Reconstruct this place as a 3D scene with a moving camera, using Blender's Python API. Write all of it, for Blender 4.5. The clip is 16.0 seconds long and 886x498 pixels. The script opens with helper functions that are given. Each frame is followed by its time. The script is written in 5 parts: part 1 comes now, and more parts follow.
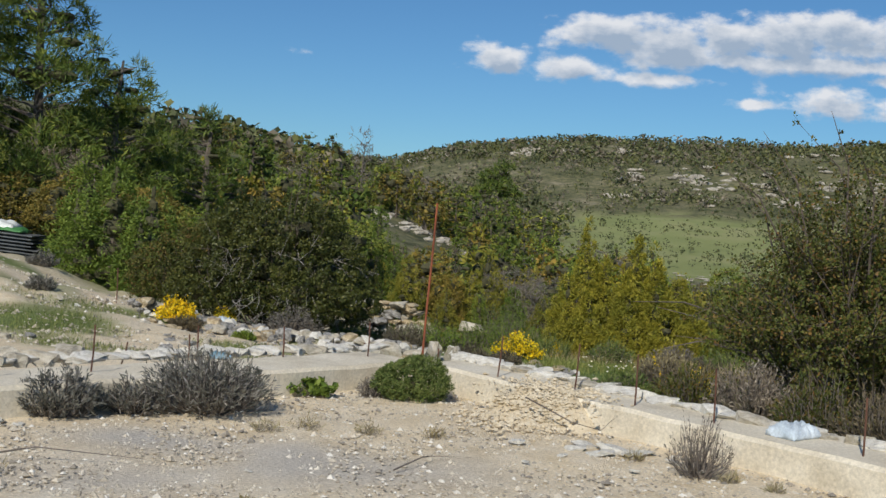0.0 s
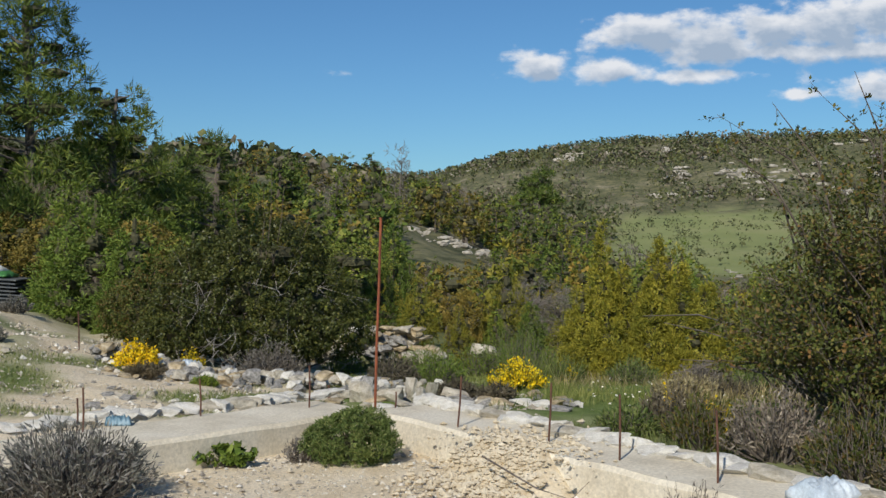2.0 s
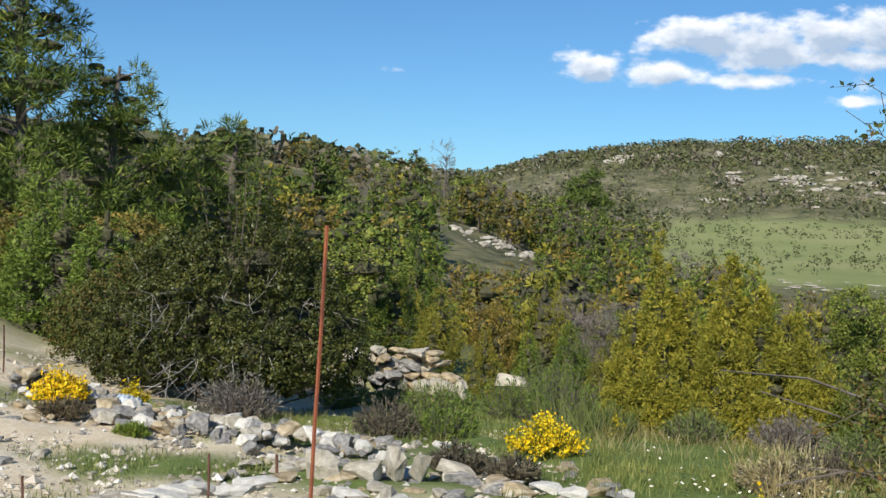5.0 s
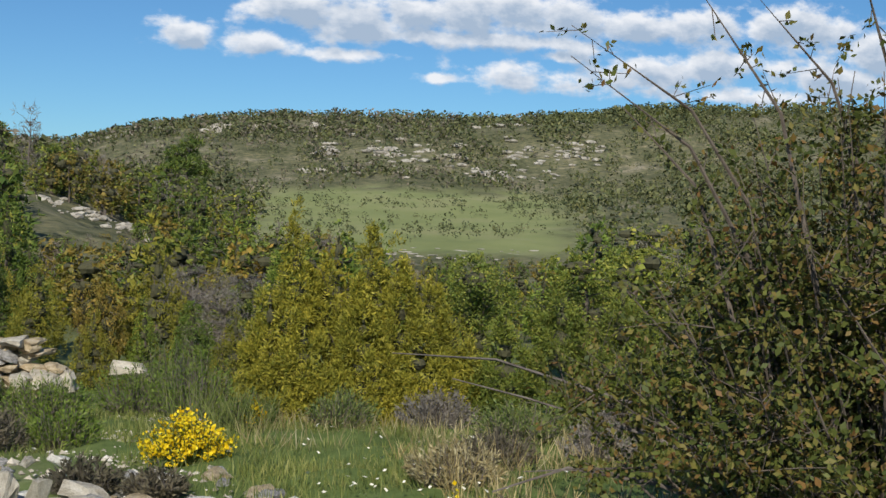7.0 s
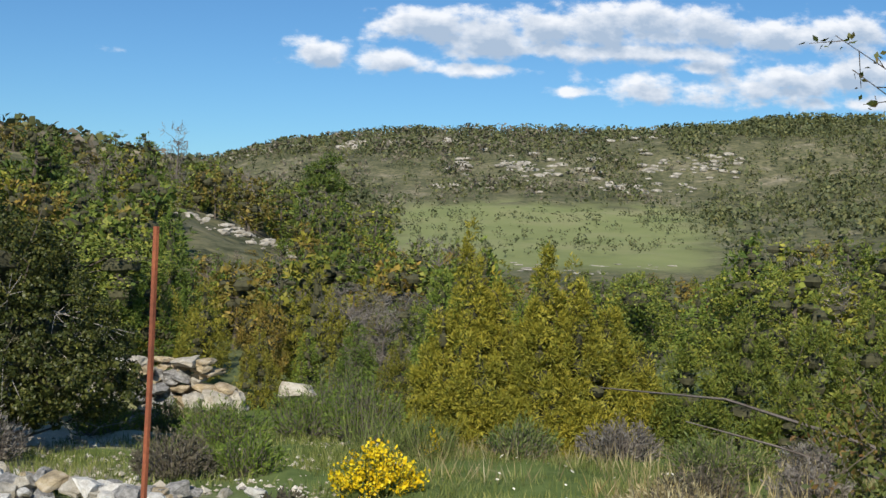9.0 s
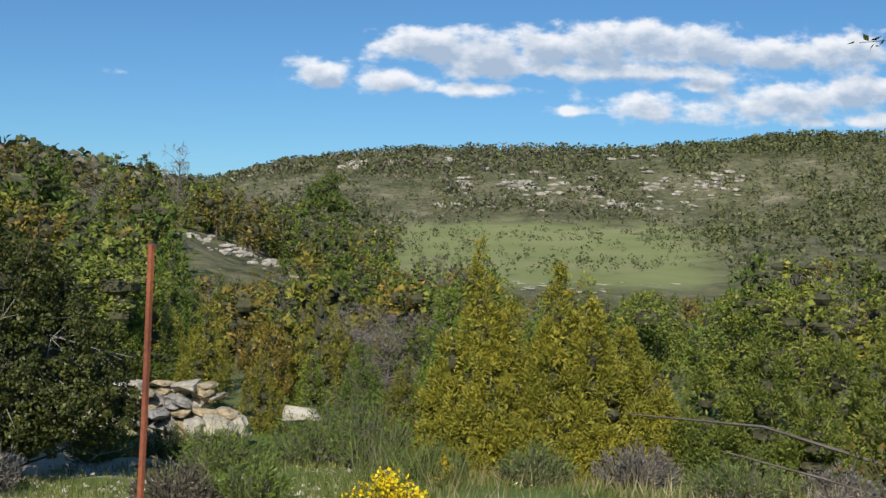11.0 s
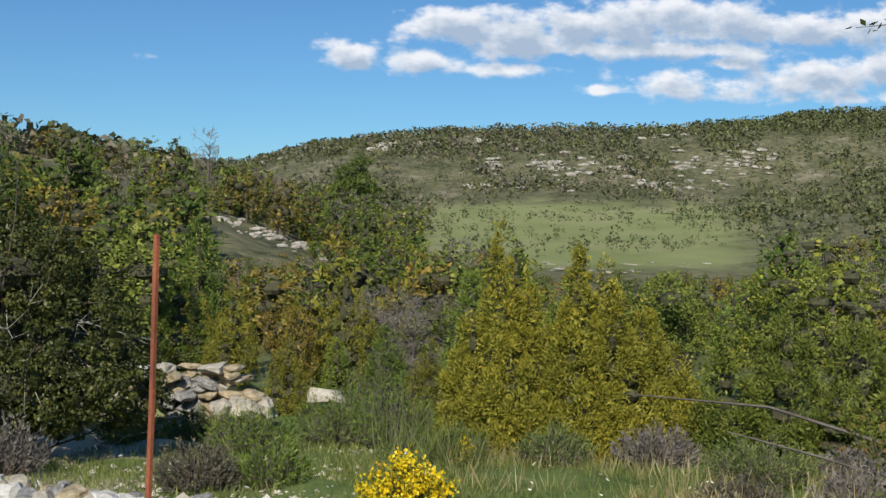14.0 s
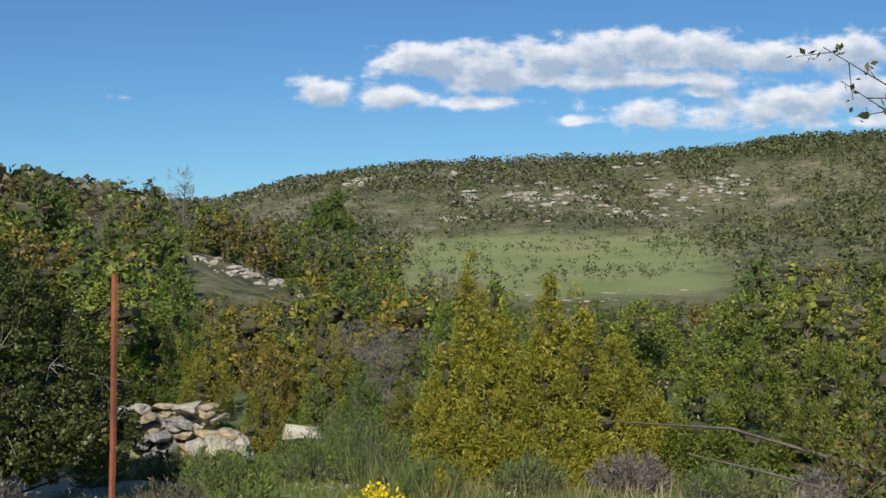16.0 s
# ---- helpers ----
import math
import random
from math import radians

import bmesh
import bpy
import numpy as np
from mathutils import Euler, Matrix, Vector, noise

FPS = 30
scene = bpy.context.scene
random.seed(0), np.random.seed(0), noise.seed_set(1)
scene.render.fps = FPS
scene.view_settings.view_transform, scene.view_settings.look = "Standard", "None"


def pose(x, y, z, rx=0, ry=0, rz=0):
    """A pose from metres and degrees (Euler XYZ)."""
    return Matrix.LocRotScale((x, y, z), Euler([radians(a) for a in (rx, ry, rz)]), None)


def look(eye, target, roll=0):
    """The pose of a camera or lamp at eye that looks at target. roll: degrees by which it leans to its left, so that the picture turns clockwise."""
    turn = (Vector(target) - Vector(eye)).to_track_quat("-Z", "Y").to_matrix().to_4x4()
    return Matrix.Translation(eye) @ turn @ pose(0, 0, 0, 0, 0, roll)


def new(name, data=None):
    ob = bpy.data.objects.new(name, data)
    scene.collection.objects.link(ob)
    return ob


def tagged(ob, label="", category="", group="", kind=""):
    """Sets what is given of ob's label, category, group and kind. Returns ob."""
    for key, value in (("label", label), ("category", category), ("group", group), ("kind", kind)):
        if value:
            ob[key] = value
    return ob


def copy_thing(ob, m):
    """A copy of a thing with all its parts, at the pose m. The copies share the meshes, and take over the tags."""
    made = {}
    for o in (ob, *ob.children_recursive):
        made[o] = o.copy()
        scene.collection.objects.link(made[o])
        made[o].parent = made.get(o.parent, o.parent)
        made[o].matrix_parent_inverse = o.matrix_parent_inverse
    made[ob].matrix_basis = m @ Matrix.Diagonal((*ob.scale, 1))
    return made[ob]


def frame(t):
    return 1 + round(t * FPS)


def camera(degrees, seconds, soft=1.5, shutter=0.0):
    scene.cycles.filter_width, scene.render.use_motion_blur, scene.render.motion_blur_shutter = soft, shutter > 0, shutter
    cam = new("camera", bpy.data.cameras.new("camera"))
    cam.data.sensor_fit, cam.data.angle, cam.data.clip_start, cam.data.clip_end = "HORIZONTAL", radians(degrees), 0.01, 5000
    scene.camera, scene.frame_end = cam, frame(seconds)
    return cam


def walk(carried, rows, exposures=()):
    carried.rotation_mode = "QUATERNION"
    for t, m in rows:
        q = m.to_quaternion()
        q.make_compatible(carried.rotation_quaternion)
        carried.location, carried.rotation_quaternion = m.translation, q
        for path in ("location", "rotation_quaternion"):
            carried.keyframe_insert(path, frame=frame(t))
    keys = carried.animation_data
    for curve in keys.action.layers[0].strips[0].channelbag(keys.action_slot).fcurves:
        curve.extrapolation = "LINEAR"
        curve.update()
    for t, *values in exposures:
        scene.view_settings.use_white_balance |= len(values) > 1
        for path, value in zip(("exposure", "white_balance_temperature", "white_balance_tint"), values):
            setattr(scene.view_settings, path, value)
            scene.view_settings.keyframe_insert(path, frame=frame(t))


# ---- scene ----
import functools

cam = camera(44.1, 16.0)
PATH = [
    (0, (1.041, 1.219, 1.608), (0.907, 3.215, 1.566), 4.1),
    (0.3, (1.120, 1.513, 1.629), (0.994, 3.508, 1.572), 5.4),
    (0.5, (1.228, 1.660, 1.639), (1.064, 3.654, 1.629), 3.7),
    (1, (1.444, 2.087, 1.655), (1.248, 4.077, 1.634), 4.0),
    (1.5, (1.633, 2.568, 1.657), (1.283, 4.537, 1.597), 3.2),
    (2, (1.723, 3.088, 1.670), (1.496, 5.075, 1.648), 0.3),
    (2.5, (1.832, 3.614, 1.688), (1.437, 5.573, 1.623), 2.0),
    (3, (1.915, 4.207, 1.686), (1.468, 6.156, 1.636), 3.1),
    (3.2, (1.946, 4.433, 1.690), (1.462, 6.372, 1.609), 1.3),
    (5.3, (1.624, 6.506, 1.802), (1.408, 8.494, 1.787), 2.4),
    (5.5, (1.574, 6.659, 1.792), (1.458, 8.656, 1.787), 2.1),
    (6, (1.387, 7.087, 1.775), (1.595, 9.077, 1.793), -0.4),
    (6.5, (1.387, 7.277, 1.776), (1.690, 9.254, 1.791), 0.6),
    (7, (1.308, 7.424, 1.777), (1.721, 9.380, 1.718), 1.6),
    (7.5, (1.139, 7.439, 1.767), (1.485, 9.409, 1.720), 2.8),
    (8, (1.028, 7.458, 1.760), (1.321, 9.435, 1.668), 0.2),
    (8.5, (0.938, 7.690, 1.806), (1.043, 9.685, 1.704), -0.4),
    (9, (0.892, 7.873, 1.839), (1.067, 9.865, 1.800), 1.4),
    (9.5, (0.797, 8.214, 1.827), (1.039, 10.199, 1.803), 1.6),
    (9.7, (0.794, 8.253, 1.827), (0.980, 10.244, 1.803), 1.7),
    (11.8, (0.898, 8.224, 1.828), (1.080, 10.215, 1.831), 0.7),
    (12, (0.905, 8.217, 1.818), (1.117, 10.206, 1.788), 1.3),
    (12.5, (0.882, 8.203, 1.834), (1.094, 10.192, 1.807), 2.2),
    (13, (0.869, 8.202, 1.829), (1.069, 10.192, 1.811), 2.1),
    (13.5, (0.873, 8.148, 1.839), (1.050, 10.140, 1.812), 1.3),
    (14, (0.948, 8.137, 1.850), (1.065, 10.133, 1.811), 0.6),
    (14.5, (0.972, 8.115, 1.848), (1.040, 10.113, 1.795), 0.5),
    (15, (0.989, 8.102, 1.843), (1.070, 10.100, 1.813), -0.1),
    (15.5, (0.985, 8.115, 1.837), (1.054, 10.113, 1.817), -1.2),
    (16, (1.024, 8.045, 1.845), (1.181, 10.039, 1.867), -0.9),
]
walk(cam, [(t, look(eye, target, roll)) for t, eye, target, roll in PATH],
     [(0, -0.2), (2.5, -0.1), (3.2, 0.05), (5.3, 0.28), (5.6, 0.22), (6, 0.06), (6.5, 0.04), (7, 0.0), (8, 0.08), (8.5, 0.18), (9, 0.12), (12, 0.05), (14.5, 0.03), (16, 0.0)])

# ---- light ----
world = bpy.data.worlds.new("world")
scene.world = world
world.use_nodes = True


SUN_AZ, SUN_EL = 194.0, 38.0   # bearing of the sun, clockwise from +y, and its height
SKY = 0.085
# cloud puffs as (right, up, half width, half height, thinness) for one metre ahead along +y
PUFFS = [(0.07, 0.184, 0.057, 0.021, 0), (0.123, 0.178, 0.062, 0.025, 0), (0.175, 0.186, 0.046, 0.021, 0), (0.228, 0.188, 0.052, 0.023, 0),
         (0.276, 0.193, 0.052, 0.022, 0), (0.329, 0.192, 0.052, 0.022, 0), (0.4, 0.187, 0.062, 0.017, 0), (0.466, 0.191, 0.057, 0.022, 0),
         (0.118, 0.145, 0.059, 0.007, 0.3), (0.04, 0.151, 0.039, 0.014, 0), (-0.032, 0.157, 0.032, 0.015, 0), (-0.212, 0.151, 0.018, 0.006, 0.85)]
PUFFS += [(0.272, 0.128, 0.067, 0.011, 0.45), (0.203, 0.129, 0.023, 0.006, 0.45), (0.402, 0.148, 0.036, 0.014, 0), (0.473, 0.153, 0.057, 0.02, 0),
          (0.325, 0.155, 0.031, 0.009, 0.3), (0.441, 0.125, 0.088, 0.009, 0.45), (0.567, 0.196, 0.077, 0.026, 0), (0.602, 0.149, 0.088, 0.023, 0),
          (0.25, 0.166, 0.155, 0.011, 0.3), (0.36, 0.136, 0.17, 0.017, 0.6), (0.55, 0.128, 0.12, 0.016, 0.55), (0.693, 0.174, 0.103, 0.036, 0)]


def cloud_group():
    """Cloud density at a place on the sky plane: the best of the puffs, with a ragged rim."""
    g = bpy.data.node_groups.new("cloud_density", "ShaderNodeTree")
    g.interface.new_socket("P", in_out="INPUT", socket_type="NodeSocketVector")
    g.interface.new_socket("D", in_out="OUTPUT", socket_type="NodeSocketFloat")
    N, L = g.nodes.new, g.links.new
    gi, go = N("NodeGroupInput"), N("NodeGroupOutput")
    best = None
    for u, v, ru, rv, thin in PUFFS:
        s, m, d = N("ShaderNodeVectorMath"), N("ShaderNodeVectorMath"), N("ShaderNodeVectorMath")
        s.operation, m.operation, d.operation = "SUBTRACT", "MULTIPLY", "LENGTH"
        s.inputs[1].default_value, m.inputs[1].default_value = (u, v, thin), (1 / ru, 1 / rv, 1)
        L(gi.outputs[0], s.inputs[0])
        L(s.outputs[0], m.inputs[0])
        L(m.outputs[0], d.inputs[0])
        if best is None:
            best = d.outputs["Value"]
        else:
            k = N("ShaderNodeMath")
            k.operation = "SMOOTH_MIN"
            k.inputs[2].default_value = 0.25
            L(best, k.inputs[0])
            L(d.outputs["Value"], k.inputs[1])
            best = k.outputs[0]
    n = N("ShaderNodeTexNoise")
    n.inputs["Scale"].default_value, n.inputs["Detail"].default_value, n.inputs["Roughness"].default_value = 34.0, 7.0, 0.58
    sq = N("ShaderNodeVectorMath")
    sq.operation = "MULTIPLY"
    sq.inputs[1].default_value = (0.8, 1.35, 1)
    L(gi.outputs[0], sq.inputs[0])
    L(sq.outputs[0], n.inputs["Vector"])
    a, b = N("ShaderNodeMath"), N("ShaderNodeMath")
    a.operation, b.operation = "MULTIPLY_ADD", "SUBTRACT"
    L(n.outputs[0], a.inputs[0])
    a.inputs[1].default_value, a.inputs[2].default_value = 2.3, -0.15
    L(a.outputs[0], b.inputs[0])
    L(best, b.inputs[1])
    L(b.outputs[0], go.inputs[0])
    return g


def build_sky(w):
    nt = w.node_tree
    nt.nodes.clear()
    N, L = nt.nodes.new, nt.links.new
    out, bg, sky = N("ShaderNodeOutputWorld"), N("ShaderNodeBackground"), N("ShaderNodeTexSky")
    sky.sky_type, sky.sun_disc = "NISHITA", False
    sky.sun_elevation, sky.sun_rotation = radians(SUN_EL), radians(SUN_AZ)
    sky.air_density, sky.dust_density, sky.ozone_density = 1.0, 0.1, 3.0
    tint = N("ShaderNodeVectorMath")
    tint.operation = "MULTIPLY"
    tint.inputs[1].default_value = (0.53 * SKY, 0.85 * SKY, 1.10 * SKY)
    L(sky.outputs[0], tint.inputs[0])
    tc, sep = N("ShaderNodeTexCoord"), N("ShaderNodeSeparateXYZ")
    L(tc.outputs["Generated"], sep.inputs[0])
    ym = N("ShaderNodeMath")
    ym.operation = "MAXIMUM"
    ym.inputs[1].default_value = 0.05
    L(sep.outputs[1], ym.inputs[0])
    comb = N("ShaderNodeCombineXYZ")
    for i, o in ((0, 0), (1, 2)):
        dv = N("ShaderNodeMath")
        dv.operation = "DIVIDE"
        L(sep.outputs[o], dv.inputs[0])
        L(ym.outputs[0], dv.inputs[1])
        L(dv.outputs[0], comb.inputs[i])
    grp = cloud_group()
    here, there, shift = N("ShaderNodeGroup"), N("ShaderNodeGroup"), N("ShaderNodeVectorMath")
    here.node_tree = there.node_tree = grp
    shift.inputs[1].default_value = (-0.005, 0.010, 0)
    L(comb.outputs[0], shift.inputs[0])
    L(comb.outputs[0], here.inputs[0])
    L(shift.outputs[0], there.inputs[0])
    dens = N("ShaderNodeMapRange")
    dens.interpolation_type = "SMOOTHSTEP"
    dens.inputs["From Min"].default_value, dens.inputs["From Max"].default_value = -0.12, 0.5
    dens.inputs["To Max"].default_value = 0.96
    L(here.outputs[0], dens.inputs["Value"])
    lit = N("ShaderNodeMapRange")
    lit.inputs["From Min"].default_value, lit.inputs["From Max"].default_value = 0.72, -0.1
    L(there.outputs[0], lit.inputs["Value"])
    shade = N("ShaderNodeMix")
    shade.data_type = "RGBA"
    shade.inputs[6].default_value, shade.inputs[7].default_value = (0.40, 0.50, 0.64, 1), (0.88, 0.90, 0.94, 1)
    L(lit.outputs[0], shade.inputs[0])
    mx = N("ShaderNodeMix")
    mx.data_type = "RGBA"
    L(dens.outputs[0], mx.inputs[0])
    L(tint.outputs[0], mx.inputs[6])
    L(shade.outputs[2], mx.inputs[7])
    L(mx.outputs[2], bg.inputs[0])
    L(bg.outputs[0], out.inputs[0])


build_sky(world)
sun = new("sun", bpy.data.lights.new("sun", "SUN"))
sun.data.energy, sun.data.angle, sun.data.color = 4.6, radians(0.5), (1.0, 0.94, 0.84)
sd = Vector((math.sin(radians(SUN_AZ)) * math.cos(radians(SUN_EL)), math.cos(radians(SUN_AZ)) * math.cos(radians(SUN_EL)), math.sin(radians(SUN_EL))))
sun.matrix_world = look(sd * 50, (0, 0, 0))
scene.view_settings.exposure = 0.0


# ---- mesh helpers ----
def smooth(a, b, v):
    t = np.clip((v - a) / (b - a), 0, 1)
    return t * t * (3 - 2 * t)


def ground_z(x, y):
    """Height of the land: the levelled lot, the bank behind it, the valley, the meadow and the far ridge."""
    x, y = np.asarray(x, float), np.asarray(y, float)
    d = np.hypot(x, np.maximum(y, 0))
    d = np.where(y < 0, -y * 0.0 + np.abs(x) * 0.4, d)
    z = np.interp(d, [0, 9, 12, 15, 18, 21, 30, 60, 100, 140, 200, 275, 340, 400, 480, 560, 700, 1500, 3000],
                  [0.1, 0.1, 0.1, -0.06, -0.32, -0.65, -1.4, -2.6, -3.0, -2.4, 0.5, 6.5, 0, 0, 0, 0, 0, 0, 0])
    az = x / np.maximum(y, 1.0)
    ridge = np.interp(d, [275, 340, 400, 480, 560, 700, 1500, 3000], [6.5, 16, 28, 41, 47, 49, 38, 30])
    k = np.interp(az, [-0.3, -0.125, -0.1, -0.05, 0.02, 0.09, 0.3, 0.6, 1.5], [0.42, 0.5, 0.6, 0.85, 0.95, 1.0, 1.1, 1.2, 0.9])
    z = np.where(d > 275, 6.5 + (ridge - 6.5) * k, z)
    left = 11.5 * smooth(0, 1, (12 - x) / 50.0) * smooth(22, 90, d) * (1 - smooth(150, 330, d))
    right = 7.0 * smooth(0.3, 0.75, az) * smooth(40, 130, d) * (1 - smooth(200, 330, d))
    bank = np.interp(x, [-14, -10, -8, -6.6, -5.2, -3.5, -2], [1.75, 1.6, 1.25, 0.74, 0.5, 0.15, 0]) * smooth(11, 17.5, y) * (1 - 0.22 * smooth(20.5, 23.5, y)) * (1 - smooth(28, 42, y))
    terrace = 0.6 * smooth(22.1, 22.6, y) * (1 - smooth(24, 31, y)) * smooth(-6.5, -4, x) * (1 - smooth(-1.5, -0.8, x))
    bank = bank + terrace
    z = z + (left + right) * (y > 0) + bank
    return z


def green_patch(x, y):
    """Where grass has taken hold on the pale earth, 0 to 1."""
    return max(0.0, min(1.0, 3.2 * (noise.noise((x * 0.55 + 3.1, y * 0.75, 3.0)) + 0.08)))


def make_mesh(name, verts, faces):
    me = bpy.data.meshes.new(name)
    me.from_pydata([tuple(v) for v in verts], [], [tuple(int(i) for i in f) for f in faces])
    me.update()
    return me


def quad_mesh(name, verts):
    """A mesh of separate quads: verts holds four corners a quad."""
    v = np.asarray(verts, np.float32).reshape(-1, 3)
    n = len(v) // 4
    me = bpy.data.meshes.new(name)
    me.vertices.add(n * 4)
    me.vertices.foreach_set("co", v.ravel())
    me.loops.add(n * 4)
    me.loops.foreach_set("vertex_index", np.arange(n * 4, dtype=np.int32))
    me.polygons.add(n)
    me.polygons.foreach_set("loop_start", np.arange(0, n * 4, 4, dtype=np.int32))
    me.update(calc_edges=True)
    return me


def leaf_quads(pos, out, length, width, rng, spread=0.8):
    """One diamond leaf at each place, that points along out with some spread."""
    n = len(pos)
    d = out + rng.normal(0, spread, (n, 3))
    d /= np.linalg.norm(d, axis=1)[:, None] + 1e-9
    s = np.cross(d, rng.normal(0, 1, (n, 3)))
    s /= np.linalg.norm(s, axis=1)[:, None] + 1e-9
    k = rng.uniform(0.6, 1.4, (n, 1))
    ln, wd = d * length * k, s * width * k * 0.5
    up = np.cross(d, s) * width * 0.15
    q = np.stack([pos, pos + ln * 0.45 + wd + up, pos + ln, pos + ln * 0.5 - wd + up], axis=1)
    return q.reshape(-1, 3)


def leaf_cards(pos, nrm, length, width, rng, jitter=0.5):
    """One bent diamond leaf at each place, that faces along nrm with some jitter."""
    n = len(pos)
    f = nrm + rng.normal(0, jitter, (n, 3))
    f /= np.linalg.norm(f, axis=1)[:, None] + 1e-9
    d = np.cross(f, rng.normal(0, 1, (n, 3)))
    d /= np.linalg.norm(d, axis=1)[:, None] + 1e-9
    s = np.cross(f, d)
    k = rng.uniform(0.6, 1.4, (n, 1))
    ln, wd = d * length * k * 0.5, s * width * k * 0.5
    low = f * width * 0.2
    return np.stack([pos - ln - low, pos + wd, pos + ln - low, pos - wd], axis=1).reshape(-1, 3)


class Tubes:
    """Collects tapered limbs into one mesh."""

    def __init__(self, sides=5):
        self.v, self.f, self.sides = [], [], sides

    def add(self, pts, radii):
        n, base = self.sides, len(self.v)
        pts = [Vector(p) for p in pts]
        for i, p in enumerate(pts):
            d = (pts[min(i + 1, len(pts) - 1)] - pts[max(i - 1, 0)]).normalized()
            a = d.orthogonal().normalized()
            b = d.cross(a)
            for k in range(n):
                w = 2 * math.pi * k / n
                self.v.append(p + (a * math.cos(w) + b * math.sin(w)) * radii[i])
        for i in range(len(pts) - 1):
            for k in range(n):
                self.f.append((base + i * n + k, base + i * n + (k + 1) % n, base + (i + 1) * n + (k + 1) % n, base + (i + 1) * n + k))
        self.f.append(tuple(base + k for k in reversed(range(n))))
        self.f.append(tuple(base + (len(pts) - 1) * n + k for k in range(n)))

    def mesh(self, name):
        return make_mesh(name, self.v, self.f)


def place(name, me, mat, parent=None, label="", m=None, smooth_faces=False):
    if mat is not None and not me.materials:
        me.materials.append(mat)
    ob = new(name, me)
    if parent is not None:
        ob.parent = parent
    if m is not None:
        ob.matrix_basis = m
    if smooth_faces:
        me.polygons.foreach_set("use_smooth", [True] * len(me.polygons))
    return tagged(ob, label=label)


def thing(name, m, label, category, group="", kind=""):
    ob = new(name)
    ob.matrix_basis = m
    return tagged(ob, label, category, group, kind)


# ---- materials ----
def material(name):
    mat = bpy.data.materials.new(name)
    mat.use_nodes = True
    nt = mat.node_tree
    return mat, nt, nt.nodes["Principled BSDF"]


def ramp(nt, src, stops):
    r = nt.nodes.new("ShaderNodeValToRGB")
    while len(r.color_ramp.elements) < len(stops):
        r.color_ramp.elements.new(0.5)
    for e, (p, c) in zip(r.color_ramp.elements, stops):
        e.position, e.color = p, (*c, 1)
    nt.links.new(src, r.inputs[0])
    return r.outputs[0]


def noise_tex(nt, scale, detail=4.0, rough=0.6, coord="Object"):
    tc, n = nt.nodes.new("ShaderNodeTexCoord"), nt.nodes.new("ShaderNodeTexNoise")
    n.inputs["Scale"].default_value, n.inputs["Detail"].default_value, n.inputs["Roughness"].default_value = scale, detail, rough
    nt.links.new(tc.outputs[coord], n.inputs["Vector"])
    return n.outputs[0]


def mixc(nt, fac, a, b, mode="MIX"):
    m = nt.nodes.new("ShaderNodeMix")
    m.data_type, m.blend_type = "RGBA", mode
    for sock, v in ((m.inputs[0], fac), (m.inputs[6], a), (m.inputs[7], b)):
        if isinstance(v, (int, float)):
            sock.default_value = v
        elif isinstance(v, tuple):
            sock.default_value = (*v, 1)
        else:
            nt.links.new(v, sock)
    return m.outputs[2]


def bump(nt, p, src, strength, dist):
    b = nt.nodes.new("ShaderNodeBump")
    b.inputs["Strength"].default_value, b.inputs["Distance"].default_value = strength, dist
    nt.links.new(src, b.inputs["Height"])
    nt.links.new(b.outputs[0], p.inputs["Normal"])


def leaf_material(name, stops, glow=0.3, rough=0.6):
    """Foliage: each leaf has its own shade of the ramp, each plant its own tone; some light passes through."""
    mat, nt, p = material(name)
    geo, info = nt.nodes.new("ShaderNodeNewGeometry"), nt.nodes.new("ShaderNodeObjectInfo")
    col = ramp(nt, geo.outputs["Random Per Island"], stops)
    tone = ramp(nt, info.outputs["Random"], [(0, (0.78, 0.8, 0.8)), (0.5, (1, 1, 1)), (1, (1.2, 1.1, 0.95))])
    col = mixc(nt, 1.0, col, tone, "MULTIPLY")
    patch = ramp(nt, noise_tex(nt, 1.3, 3.0), [(0.3, (0.75, 0.8, 0.8)), (0.7, (1.2, 1.15, 1.0))])
    col = mixc(nt, 1.0, col, patch, "MULTIPLY")
    nt.links.new(col, p.inputs["Base Color"])
    p.inputs["Roughness"].default_value = rough
    p.inputs["Specular IOR Level"].default_value = 0.25
    tr, mx = nt.nodes.new("ShaderNodeBsdfTranslucent"), nt.nodes.new("ShaderNodeMixShader")
    nt.links.new(col, tr.inputs[0])
    mx.inputs[0].default_value = glow * 0.35
    nt.links.new(p.outputs[0], mx.inputs[1])
    nt.links.new(tr.outputs[0], mx.inputs[2])
    nt.links.new(mx.outputs[0], nt.nodes["Material Output"].inputs[0])
    return mat


def plain_material(name, stops, scale, rough=0.85, metal=0.0, relief=0.4, dist=0.01, fine=60.0):
    mat, nt, p = material(name)
    big, small = noise_tex(nt, scale, 5.0), noise_tex(nt, fine, 4.0, 0.7)
    col = ramp(nt, big, stops)
    col = mixc(nt, 1.0, col, ramp(nt, small, [(0.3, (0.75, 0.75, 0.75)), (0.7, (1.15, 1.15, 1.15))]), "MULTIPLY")
    nt.links.new(col, p.inputs["Base Color"])
    p.inputs["Roughness"].default_value, p.inputs["Metallic"].default_value = rough, metal
    bump(nt, p, small, relief, dist)
    return mat


